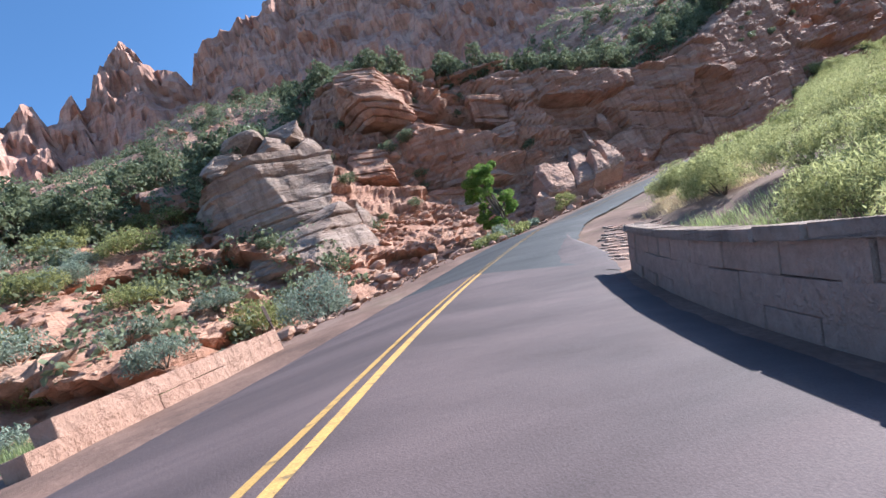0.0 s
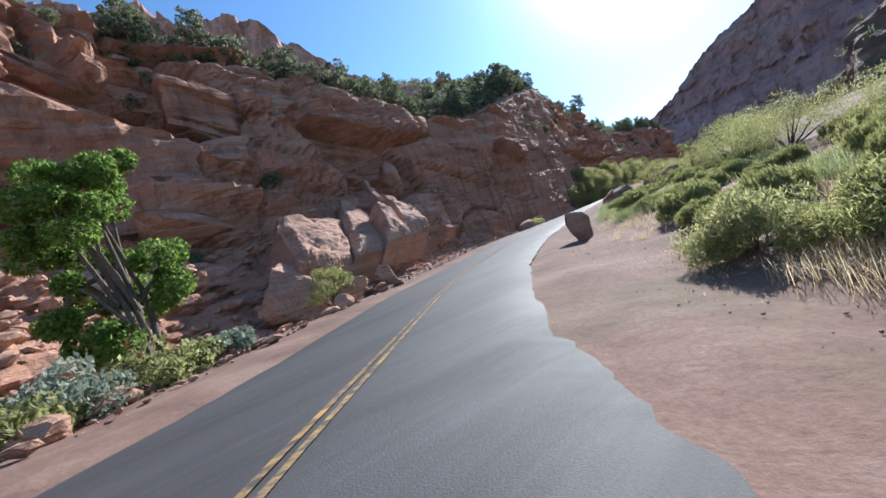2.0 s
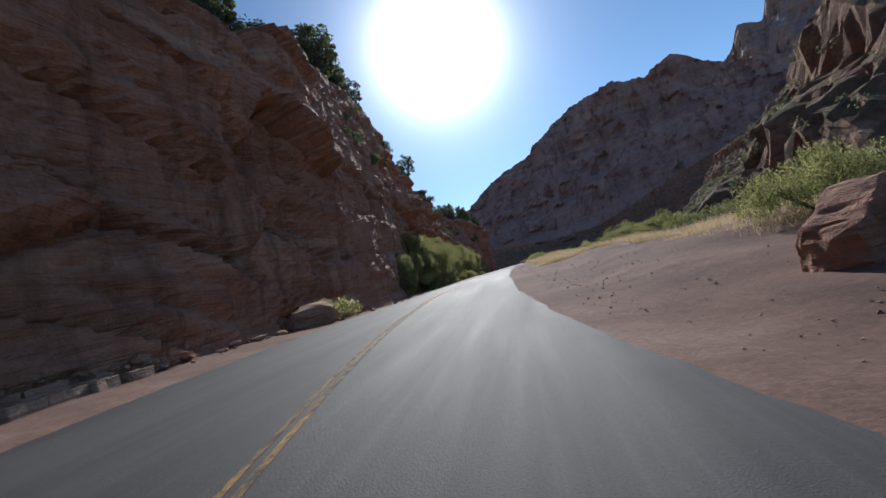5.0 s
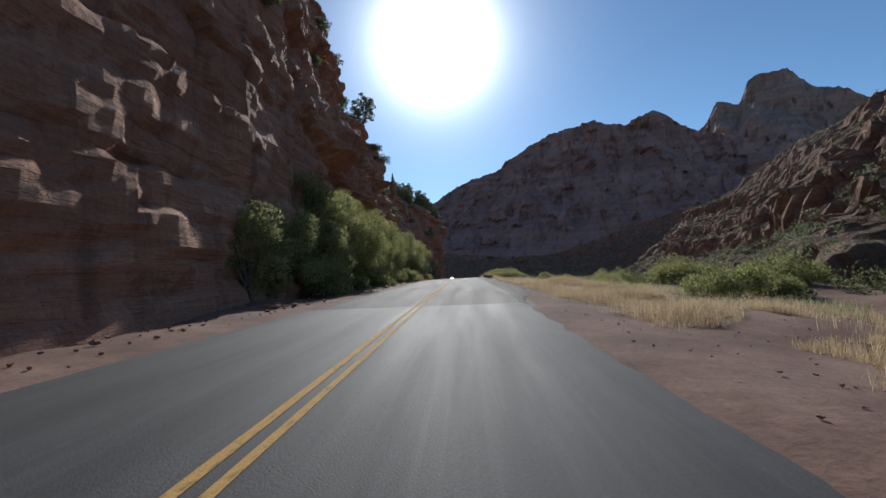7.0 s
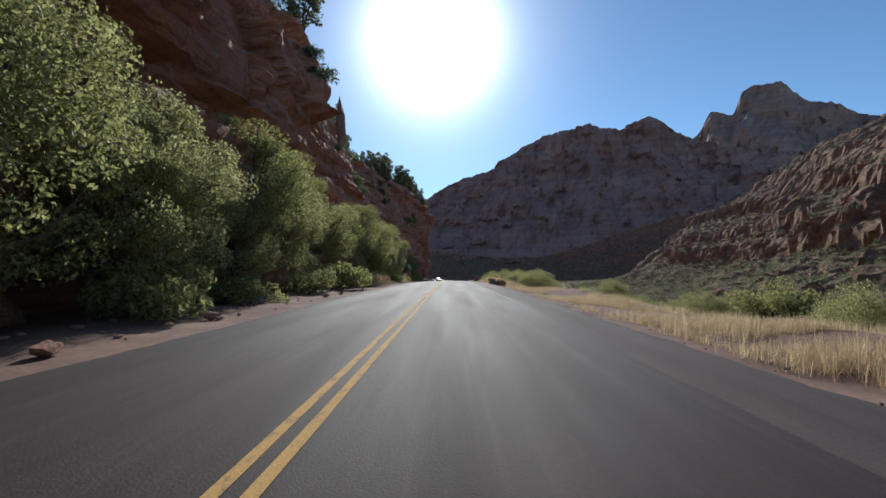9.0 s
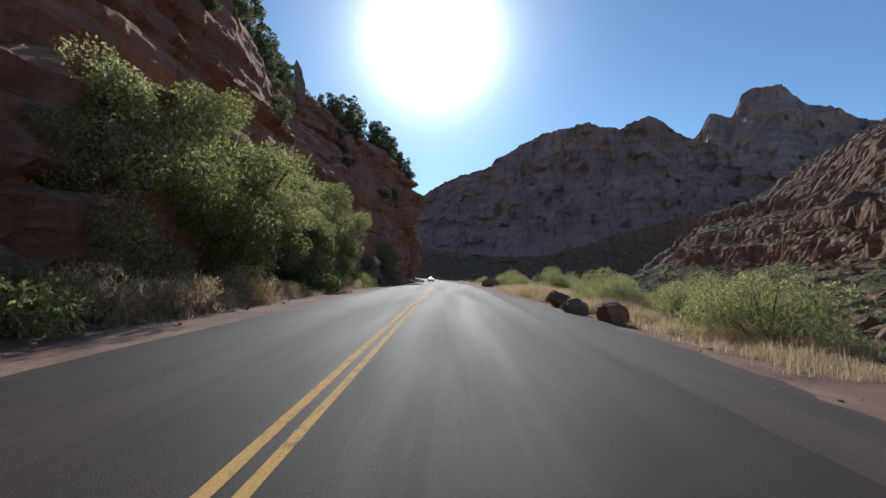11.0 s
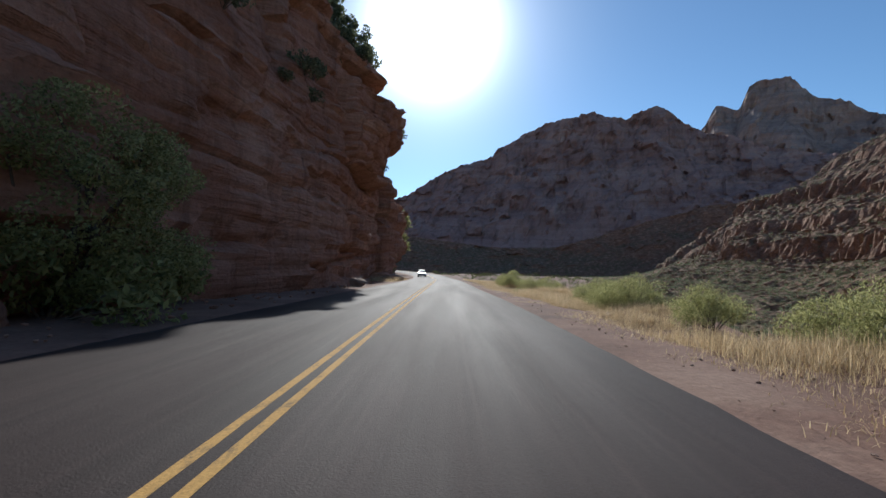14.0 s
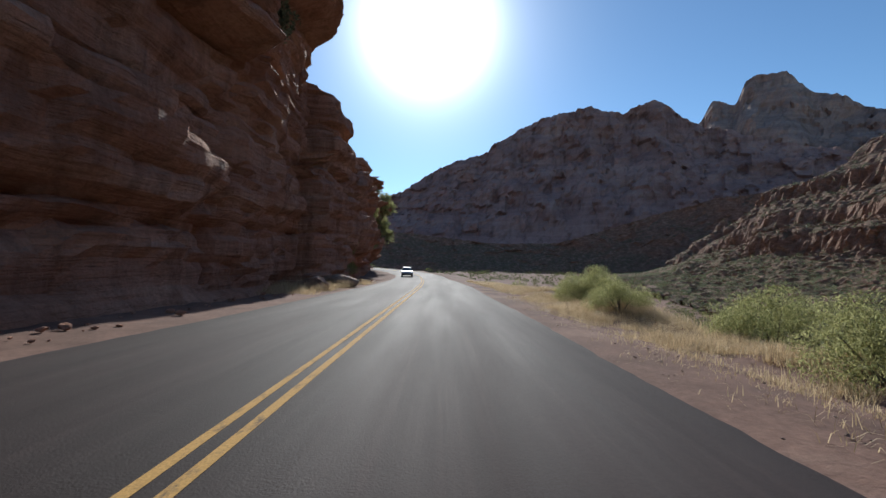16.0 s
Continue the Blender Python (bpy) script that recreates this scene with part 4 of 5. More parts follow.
def rubble(name, pts, sizes, mat, label, seed):
    rg = np.random.default_rng(seed)
    V, F, n = [], [], 0
    for p, s in zip(pts, sizes):
        v, f = SMALL[rg.integers(5)]
        a = rg.uniform(0, 6.28)
        c, si = math.cos(a), math.sin(a)
        w = v * s * rg.uniform(0.6, 1.2, 3)
        w = np.stack([w[:, 0] * c - w[:, 1] * si, w[:, 0] * si + w[:, 1] * c, w[:, 2]], 1) + p
        V.append(w)
        F.append(f + n)
        n += len(v)
    ob = new(name, mesh_of(name, np.concatenate(V), np.concatenate(F), mat, False))
    return tagged(ob, label, "stones", kind="stuff")


rg = np.random.default_rng(9)


def strip_points(n, t0, t1, d0, d1, seed, bias=1.0):
    g = np.random.default_rng(seed)
    t = g.uniform(t0, t1, n)
    d = d0 + (d1 - d0) * g.uniform(0, 1, n) ** bias
    i = np.clip(np.round((t + 3.0) / 0.05).astype(int), 0, len(S_T) - 1)
    xy = S_C[i, :2] + S_R[i, :2] * d[:, None] + g.uniform(-0.35, 0.35, (n, 2))
    return np.column_stack([xy, ground_z(xy[:, 0], xy[:, 1])])


p1 = strip_points(1500, 0.9, 6.6, -5.8, -10.5, 1, 0.8)
rubble("rubble", p1, rg.gamma(1.6, 0.13, len(p1)) + 0.05, ROCK_SLAB, "broken orange sandstone rubble on the shoulder", 2)
p1 = np.array([along(t, d, min(0.6, 0.20 * (-5.45 - d)) + 0.03)[:] for t, d in zip(rg.uniform(3.85, 5.9, 900), rg.uniform(-9.0, -6.0, 900))])
rubble("rubble", p1, rg.gamma(1.6, 0.10, len(p1)) + 0.06, ROCK_SLAB, "broken flat stones over the ledge below the cliff", 72)
p1 = strip_points(900, 6.6, 20.0, -4.7, -7.0, 3)
rubble("gravel", p1, rg.gamma(1.4, 0.07, len(p1)) + 0.03, ROCK, "scattered red stones along the cliff's foot", 3)
p1 = strip_points(5500, 1.0, 19.0, 4.5, 9.0, 5, 1.3)
rubble("gravel", p1, np.minimum(rg.gamma(1.3, 0.022, len(p1)), 0.06) + 0.015, ROCK_PALE, "pale gravel and small stones on the right shoulder", 4)


def cliff_points(n, y0, y1, v0, v1, seed):
    """Places on the cliff sheet, between two heights of its profile."""
    g = np.random.default_rng(seed)
    i = ((g.uniform(y0, y1, n) - CL_Y[0]) / (CL_Y[1] - CL_Y[0])).astype(int)
    j = np.searchsorted(CL_V, g.uniform(v0, v1, n))
    return CL_P[np.clip(i, 0, len(CL_Y) - 1), np.clip(j, 0, len(CL_V) - 1)]


p1 = cliff_points(1900, -140, -66, 0.02, 0.27, 7)
rubble("rubble", p1 - np.array((0, 0, 0.1)), rg.gamma(1.5, 0.28, len(p1)) + 0.1, ROCK_SLAB, "tumbled red rubble below the cliff", 5)
p1 = cliff_points(500, -115, 30, 0.62, 0.9, 8)
rubble("rubble", p1 - np.array((0, 0, 0.2)), rg.gamma(1.6, 0.6, len(p1)) + 0.3, ROCK, "loose boulders scattered on the hillside", 6)


# ---- plants ----
def cloud(rg, centres, radii, n, size, slim=0.45, up=0.0):
    """n leaves round the centres: each a bent pair of triangles."""
    k = rg.integers(len(centres), size=n)
    dirs = rg.normal(size=(n, 3))
    dirs /= np.linalg.norm(dirs, axis=1)[:, None]
    c = centres[k] + dirs * (radii[k] * rg.uniform(0.35, 1.0, n) ** 0.5)[:, None] * np.array((1, 1, 0.8))
    a = rg.normal(size=(n, 3)) + np.array((0, 0, up))
    a /= np.linalg.norm(a, axis=1)[:, None]
    b = np.cross(a, rg.normal(size=(n, 3)))
    b /= np.linalg.norm(b, axis=1)[:, None]
    s = size * rg.uniform(0.6, 1.4, n)[:, None]
    q = np.stack([c - a * s, c + b * s * slim, c + a * s, c - b * s * slim + np.cross(a, b) * s * 0.3], 1)
    return q.reshape(-1, 3), np.arange(4 * n).reshape(n, 4)


def tube(points, r0, r1, sides=6):
    pts = np.array(points)
    V, F = [], []
    for k, p in enumerate(pts):
        d = unit(pts[min(k + 1, len(pts) - 1)] - pts[max(k - 1, 0)])
        u = unit(np.cross(d, (0.3, 1, 0.2)))
        w = np.cross(d, u)
        r = r0 + (r1 - r0) * k / (len(pts) - 1)
        for s in range(sides):
            a = 2 * math.pi * s / sides
            V.append(p + (u * math.cos(a) + w * math.sin(a)) * r)
    for k in range(len(pts) - 1):
        for s in range(sides):
            F.append((k * sides + s, k * sides + (s + 1) % sides, (k + 1) * sides + (s + 1) % sides, (k + 1) * sides + s))
    return np.array(V), F


def tree(name, at, seed, height, spread, n_clumps, leaves, leaf, mat, label, category, stems=1, bare=0.22, slim=0.45, group=""):
    rg = np.random.default_rng(seed)
    root = empty(name, at, label, category, group)
    cz = height * (bare + (1 - bare) * rg.beta(1.6, 1.3, n_clumps))
    wide = np.sin(np.clip((cz / height - bare * 0.6) / (1 - bare * 0.6), 0.02, 1) * math.pi * 0.92) ** 0.6
    ang = rg.uniform(0, 2 * math.pi, n_clumps)
    rad = spread * wide * rg.uniform(0.25, 1.0, n_clumps) ** 0.6
    lean = rg.uniform(-0.15, 0.15, 2) * spread
    cen = np.stack([np.cos(ang) * rad + lean[0], np.sin(ang) * rad + lean[1], cz], 1)
    cr = spread * rg.uniform(0.16, 0.34, n_clumps)
    v, f = cloud(rg, cen, cr, leaves, leaf, slim)
    part("crown", mesh_of("crown", v, f, mat), root)
    V, F, n = [], [], 0
    for s in range(stems):
        base = np.array((rg.uniform(-0.1, 0.1) * (stems > 1) * spread, rg.uniform(-0.1, 0.1) * (stems > 1) * spread, -0.15))
        top = np.array((lean[0] + rg.uniform(-0.2, 0.2) * spread, lean[1] + rg.uniform(-0.2, 0.2) * spread, height * 0.72))
        mid = base + (top - base) * 0.5 + rg.normal(size=3) * 0.05 * height * np.array((1, 1, 0))
        v, f = tube([base, base + (mid - base) * 0.5, mid, mid + (top - mid) * 0.5, top], 0.034 * height / stems ** 0.5, 0.008 * height)
        V.append(v)
        F += [tuple(i + n for i in q) for q in f] + ([(n, n + 1, 0)] if n else [])
        n += len(v)
        for c in cen[rg.permutation(n_clumps)[: max(4, n_clumps // 3 // stems)]]:
            k = rg.uniform(0.25, 0.7)
            st = base + (top - base) * k
            v, f = tube([st, st + (c - st) * 0.5 + rg.normal(size=3) * 0.04 * height, c], 0.013 * height, 0.004 * height, 5)
            fork = int(np.linalg.norm(np.concatenate(V) - st, axis=1).argmin())
            V.append(v)
            F += [tuple(i + n for i in q) for q in f] + [(n, n + 1, fork)]
            n += len(v)
    part("trunk", mesh_of("trunk", np.concatenate(V), F, BARK, True), root)
    return root


def shrub(name, at, seed, height, spread, leaves, leaf, mat, label, slim=0.4, up=0.6, clumps=26, group=""):
    rg = np.random.default_rng(seed)
    root = empty(name, at, label, "shrub", group)
    ang, rad = rg.uniform(0, 6.28, clumps), spread * np.sqrt(rg.uniform(0, 1, clumps))
    cz = height * (0.25 + 0.6 * rg.uniform(0, 1, clumps)) * (1 - 0.45 * (rad / spread) ** 2)
    cen = np.stack([np.cos(ang) * rad, np.sin(ang) * rad, cz], 1)
    v, f = cloud(rg, cen, np.full(clumps, 0.30 * min(height, spread) + 0.05), leaves, leaf, slim, up)
    v[:, 2] = np.maximum(v[:, 2], 0.0)
    part("foliage", mesh_of("foliage", v, f, mat), root)
    V, F, n = [], [], 0
    for c in cen[:9]:
        v, f = tube([np.array((c[0] * 0.1, c[1] * 0.1, -0.1)), c * np.array((0.6, 0.6, 0.55)), c], 0.018 * height + 0.006, 0.004, 4)
        V.append(v)
        F += [tuple(i + n for i in q) for q in f] + ([(n, n + 1, 0)] if n else [])
        n += len(v)
    part("branching", mesh_of("branching", np.concatenate(V), F, BARK, True), root)
    return root


def grass(name, pts, height, mat, label, seed, width=0.007, lean=0.5):
    """Blades of grass at the points given."""
    rg = np.random.default_rng(seed)
    patch = vnoise(np.stack([pts[:, 0] * 0.45, pts[:, 1] * 0.45, 0 * pts[:, 0]], 1), seed + 3)
    pts = pts[patch > -0.38]
    patch = patch[patch > -0.38]
    n = len(pts)
    h = (0.75 + 0.65 * patch)[:, None] * height * rg.uniform(0.45, 1.25, n)[:, None]
    a = rg.uniform(0, 6.28, n)
    out = np.stack([np.cos(a), np.sin(a), np.zeros(n)], 1)
    side = np.stack([-np.sin(a), np.cos(a), np.zeros(n)], 1) * 1.5 * width * rg.uniform(0.7, 1.4, n)[:, None]
    bend = (lean * rg.uniform(0.05, 1.0, n) ** 1.4)[:, None]
    mid = pts + np.array((0, 0, 0.55)) * h + out * h * bend * 0.35
    top = pts + np.array((0, 0, 1.0)) * h * (1 - 0.35 * np.minimum(bend, 1.6)) + out * h * bend
    v = np.stack([pts - side, pts + side, mid + side * 0.8, top, mid - side * 0.8], 1).reshape(-1, 3)
    k = 5 * np.arange(n)[:, None]
    f = np.concatenate([k + np.array((0, 1, 2)), k + np.array((0, 2, 4)), k + np.array((4, 2, 3))], 1).reshape(-1, 3)
    ob = new(name, mesh_of(name, v, f, mat))
    return tagged(ob, label, "grass", kind="stuff")


def tufts(n, per, t0, t1, d0, d1, seed, spread=0.22, bias=1.0):
    g = np.random.default_rng(seed)
    c = strip_points(n, t0, t1, d0, d1, seed, bias)
    p = np.repeat(c, per, 0)
    p[:, :2] += g.normal(size=(len(p), 2)) * spread
    p[:, 2] -= 0.03
    return p


def spread_copies(first, spots, seed, lo=0.75, hi=1.25):
    g = random.Random(seed)
    for x, y, z in spots:
        s = g.uniform(lo, hi)
        copy_thing(first, pose(x, y, z, g.uniform(-4, 4), g.uniform(-4, 4), g.uniform(0, 360)) @ Matrix.Diagonal((s, s, s * g.uniform(0.9, 1.15), 1)))


# the bright tree and the bushes in the bend
p = along(3.0, -9.0)
tree("tree", place(p.x, p.y, gz(p.x, p.y) + 0.3), 3, 7.7, 2.25, 48, 30000, 0.072, LEAF_BRIGHT, "bright green leafy tree at the foot of the cliff", "tree", 3, 0.06, 0.6)
for k, (t, d, h, w) in enumerate(((2.72, -8.4, 1.7, 1.6), (2.88, -7.8, 1.5, 1.4), (3.05, -7.4, 1.2, 1.0), (2.6, -8.2, 1.3, 1.3))):
    p = along(t, d)
    shrub("bush", place(p.x, p.y), 20 + k, h, w, 2600, 0.09, LEAF_GREEN if k % 2 else LEAF_SAGE, "dusty green leafy bush under the tree", 0.45, 0.5)
sage = None
for k, (t, d, h, w) in enumerate(((1.32, -9.6, 2.6, 2.2), (1.12, -12.0, 1.2, 1.0), (1.0, -13.5, 1.5, 1.3), (0.7, -15.0, 1.6, 1.5), (1.3, -16.0, 1.3, 1.1), (0.9, -18.0, 1.9, 1.7), (1.6, -12.5, 1.0, 0.9), (0.5, -12.5, 1.4, 1.2))):
    p = along(t, d)
    hit = cliff_top(p.x, p.y)
    at = place(p.x, p.y, max(gz(p.x, p.y), hit))
    shrub("sagebrush", at, 40 + k, h, w, 3200 if k == 0 else 2000, 0.085, LEAF_SAGE, "grey-green sagebrush on the rocky slope", 0.35, 0.7)
p = along(3.72, -7.3)
shrub("bush", place(p.x, p.y), 61, 2.7, 1.2, 3600, 0.075, LEAF_GREEN, "thin green bush growing beside the great boulder", 0.2, 1.0, 22)
p = along(6.7, -6.6)
shrub("bush", place(p.x, p.y), 62, 1.6, 1.8, 2600, 0.09, LEAF_WILLOW, "yellow-green bush at the foot of the cliff")

# shrubs on the right of the bend
for k, (t, d, h, w, mat) in enumerate(((2.75, 6.9, 1.2, 1.1, LEAF_WILLOW), (2.55, 7.6, 1.3, 1.2, LEAF_GREEN), (2.05, 7.4, 2.0, 1.3, LEAF_WILLOW), (1.9, 9.8, 2.2, 1.5, LEAF_WILLOW), (1.55, 8.6, 2.3, 1.4, LEAF_WILLOW), (1.35, 11.0, 1.8, 1.5, LEAF_WILLOW), (2.4, 11.5, 1.6, 1.6, LEAF_WILLOW), (2.9, 14.0, 2.0, 2.0, LEAF_GREEN), (3.3, 16.0, 2.4, 2.2, LEAF_WILLOW), (2.1, 15.5, 2.2, 2.2, LEAF_WILLOW), (1.7, 16.5, 2.0, 2.2, LEAF_GREEN), (4.1, 16.5, 3.2, 2.4, LEAF_WILLOW), (4.6, 15.5, 3.0, 2.4, LEAF_GREEN), (5.0, 17.5, 3.4, 2.6, LEAF_WILLOW), (5.5, 13.5, 2.0, 1.8, LEAF_WILLOW), (1.1, 12.5, 1.8, 1.7, LEAF_WILLOW), (5.9, 12.0, 1.8, 1.7, LEAF_GREEN), (0.8, 9.0, 1.5, 1.5, LEAF_WILLOW), (0.5, 8.0, 1.3, 1.4, LEAF_WILLOW))):
    p = along(t, d)
    shrub("tall_shrub", place(p.x, p.y), 80 + k, h, w, 9000, 0.065, mat, "tall feathery green shrub on the road's inner bank" if h > 1.7 else "low rounded green shrub on the road's inner bank", 0.16, 1.0, 44)
grass("tall_grass", tufts(200, 90, 3.0, 4.0, 8.5, 16, 11, 0.35), 0.5, GRASS_GREEN, "pale green grass on the flat inside the bend", 12, 0.004, 1.0)
grass("tall_grass", tufts(760, 130, 3.95, 5.3, 7.6, 16, 13, 0.32), 0.6, GRASS_GREEN, "tall green grass round the boulders", 14, 0.0028, 1.2)
grass("tall_grass", tufts(300, 60, -0.6, 1.2, 6.2, 13, 15, 0.4), 0.7, GRASS_GREEN, "tall green grass behind the parapet", 16, 0.004, 0.9)
clump = shrub("grassy_shrub", place(11.8, -59.0), 176, 0.95, 0.85, 9000, 0.07, LEAF_GREEN, "leafy green clump on the flat inside the bend", 0.10, 2.2, 30, group="leafy clumps")
g = random.Random(21)
spots = []
for k in range(46):
    p = along(g.uniform(2.6, 5.4), g.uniform(8.2, 17.0))
    spots.append((p.x, p.y, gz(p.x, p.y)))
spread_copies(clump, [q for q in spots if all((q[0] - x) ** 2 + (q[1] - y) ** 2 > 2.2 for (x, y), a, b, c in RIGHT_ROCKS)], 16, 0.6, 1.25)
grass("dry_grass", tufts(240, 60, 2.9, 5.3, 7.6, 16, 35, 0.35), 0.4, GRASS_DRY, "dry grass between the green clumps", 36, 0.003, 1.3)
grass("dry_grass", tufts(330, 70, 1.6, 2.6, 6.2, 10.5, 15, 0.3), 0.6, GRASS_DRY, "dry golden grass by the bend", 16, 0.003, 1.3)
grass("dry_grass", tufts(260, 50, 2.3, 4.0, 6.4, 12, 17, 0.28), 0.28, GRASS_DRY, "sparse dry grass on the shoulder", 18, 0.003, 1.4)
grass("dry_grass", tufts(420, 16, 1.7, 5.2, 4.6, 9.5, 37, 0.4), 0.10, GRASS_DRY, "short dry stubble and litter on the dirt", 38, 0.003, 1.8)
grass("tall_grass", tufts(150, 60, 0.42, 0.8, -6.3, -9.0, 19, 0.25), 0.6, GRASS_GREEN, "green grass behind the low wall", 20, 0.004, 0.9)

# trees under the cliff along the straight
big_tree = tree("tree", place(-8.0, 8.0), 101, 7.0, 3.3, 95, 42000, 0.052, LEAF_GREEN, "broad green leafy tree below the cliff", "tree", 2, 0.15, 0.55, group="trees below the cliff")
big_tree2 = tree("tree", place(-8.6, 15.0), 102, 6.2, 2.9, 85, 38000, 0.050, LEAF_WILLOW, "dusty green tree below the cliff", "tree", 3, 0.12, 0.55, group="trees below the cliff")
for first, spots in ((big_tree, ((-9.4, 1.0), (-9.2, 22.5), (-8.8, 48.0), (-8.6, 66.5), (-10.2, 35.0), (-9.6, 56.5))), (big_tree2, ((-9.6, 28.5), (-9.4, 44.0), (-9.8, 61.0), (-8.6, 4.5), (-9.0, 52.5)))):
    spread_copies(first, [(x, y, gz(x, y)) for x, y in spots], 5, 0.85, 1.12)
bush = shrub("bush", place(-6.6, -1.5), 121, 1.7, 1.7, 3200, 0.09, LEAF_GREEN, "green bush at the road's edge below the cliff", group="bushes below the cliff")
spread_copies(bush, [(x, y, gz(x, y)) for x, y in ((-7.2, 6.0), (-6.4, 12.0), (-7.0, 18.0), (-6.6, 25.0), (-6.8, 31.0), (-6.9, 38.0), (-6.6, 57.5), (-7.2, 60.5), (-7.0, 69.0), (-7.4, 72.5), (-6.8, 84.5), (-7.3, 79.0), (-7.4, 88.0))], 7)
grass("dry_grass", tufts(500, 60, 11.6, 13.7, -5.8, -8.5, 23, 0.3), 0.5, GRASS_DRY, "dry golden grass below the trees", 24, 0.003, 1.4)
grass("dry_grass", tufts(320, 50, 17.3, 18.9, -4.6, -7.2, 25, 0.25), 0.6, GRASS_DRY, "dry grass round pale rocks", 26, 0.003, 1.3)
outcrop_bush = shrub("bush", Matrix.Translation((-6.7, 75.6, gz(-6.7, 75.6) + 1.7)), 176, 1.5, 1.0, 7000, 0.05, LEAF_SAGE, "dusty grey-green bush on the sandstone outcrop", 0.2, 1.0, 30, group="outcrop bushes")
spread_copies(outcrop_bush, [(-7.2, 77.0, gz(-7.2, 77.0) + 1.5)], 22, 0.7, 0.9)
dry_brush = shrub("dry_brush", place(-6.9, 45.0), 175, 1.2, 1.1, 5200, 0.06, GRASS_DRY, "dry straw-coloured brush below the trees", 0.12, 1.2, 40, group="dry brush")
spread_copies(dry_brush, [(x, y, gz(x, y)) for x, y in ((-6.6, 47.5), (-7.2, 49.6), (-6.5, 51.0), (-7.0, 54.0), (-6.4, 42.6), (-6.8, 62.5), (-6.6, 65.0), (-6.9, 40.4))], 15, 0.7, 1.15)
small_tree = tree("tree", place(-8.6, -5.5), 103, 5.0, 2.4, 70, 28000, 0.050, LEAF_WILLOW, "low dusty green tree at the cliff's foot", "tree", 3, 0.08, 0.5, group="trees below the cliff")
spread_copies(small_tree, [(x, y, gz(x, y)) for x, y in ((-8.0, -1.6), (-7.8, 11.5), (-8.2, 19.0), (-8.0, 58.5), (-8.0, 63.0), (-7.2, 85.5), (-8.2, -9.5), (-9.0, 148.0), (-10.0, 154.0))], 6, 0.8, 1.05)
spread_copies(small_tree, [(x + 0.5, y, z - 0.6) for x, y, z in cliff_points(40, 160, 240, 0.10, 0.5, 91)], 19, 0.4, 0.7)
# grass and shrubs along the right shoulder
wash_shrub = shrub("shrub", place(14.0, 112.0), 143, 2.6, 2.2, 8000, 0.09, LEAF_GREEN, "deep green bushy shrub below the verge", 0.3, 0.8, 46, group="wash shrubs")
g = random.Random(33)
spots = [(g.uniform(12.5, 26.0), g.uniform(84.0, 190.0)) for k in range(34)] + [(g.uniform(15.0, 26.0), g.uniform(-14.0, 84.0)) for k in range(22)]
spread_copies(wash_shrub, [(x, y, gz(x, y) - 0.1) for x, y in spots], 20, 0.6, 1.25)
grass("dry_grass", tufts(4200, 100, 7.0, 20.0, 5.9, 10.0, 27, 0.20, 0.8), 0.46, GRASS_DRY, "dry golden grass along the right shoulder", 28, 0.0022, 1.7)
grass("dry_grass", tufts(1300, 110, 12.0, 13.3, 5.5, 8.5, 41, 0.22), 0.55, GRASS_DRY, "tall straw-coloured grass thick along the shoulder", 42, 0.0022, 1.3)
grass("dry_grass", tufts(900, 26, 11.8, 18.0, 4.9, 6.4, 43, 0.25), 0.14, GRASS_DRY, "flattened dry straw along the road's edge", 44, 0.0025, 2.2)
grass("dry_grass", tufts(900, 60, 5.6, 10.5, 10.0, 16.0, 29, 0.4), 0.45, GRASS_DRY, "dry golden grass in the flat beside the road", 30, 0.003, 1.4)
grass("tall_grass", tufts(520, 40, 8.0, 20.0, 10.5, 17.0, 31, 0.4), 0.6, GRASS_GREEN, "green grass below the shoulder", 32, 0.005, 1.2)
rshrub = shrub("shrub", place(8.6, 60.8), 141, 2.1, 1.7, 15000, 0.055, LEAF_WILLOW, "yellow-green feathery shrub by the shoulder", 0.16, 1.0, 44, group="shoulder shrubs")
rshrub2 = shrub("shrub", place(7.9, 79.6), 142, 2.0, 1.6, 13000, 0.05, LEAF_WILLOW, "round yellow-green shrub by the shoulder", 0.2, 1.0, 40, group="shoulder shrubs")
spread_copies(rshrub, [(x, y, gz(x, y)) for x, y in ((10.0, 58.0), (9.4, 83.5), (9.0, 97.5), (10.5, 101.0), (8.5, 112.0), (11.0, 118.0), (9.5, 45.5), (11.5, 49.0), (9.0, 52.5), (12.0, 70.0), (9.0, 128.0), (11.0, 66.0))], 8, 0.6, 1.1)
spread_copies(rshrub2, [(x, y, gz(x, y)) for x, y in ((7.6, 48.0), (8.4, 75.0), (9.0, 88.0), (8.0, 70.5), (8.6, 93.0), (8.2, 122.0), (14.0, 10.0), (15.5, 16.0), (13.0, 22.0), (16.0, 28.0), (12.5, 33.0), (8.8, 41.0))], 9, 0.6, 1.05)

slope_sage = shrub("sagebrush", Matrix.Translation(Vector(cliff_points(1, -118, -116, 0.08, 0.1, 63)[0])), 171, 1.7, 1.5, 3000, 0.075, LEAF_SAGE, "grey-green sagebrush on the rocky slope", 0.35, 0.7, group="slope sagebrush")
spread_copies(slope_sage, [(x, y, z - 0.15) for x, y, z in cliff_points(46, -150, -98, 0.02, 0.40, 64) if not (y > -114 and x < 13)], 12, 0.6, 1.3)
slope_bush = shrub("bush", Matrix.Translation(Vector(cliff_points(1, -122, -120, 0.12, 0.14, 65)[0])), 172, 2.0, 1.8, 3400, 0.08, LEAF_GREEN, "dusty green bush on the rocky slope", 0.4, 0.6, group="slope bushes")
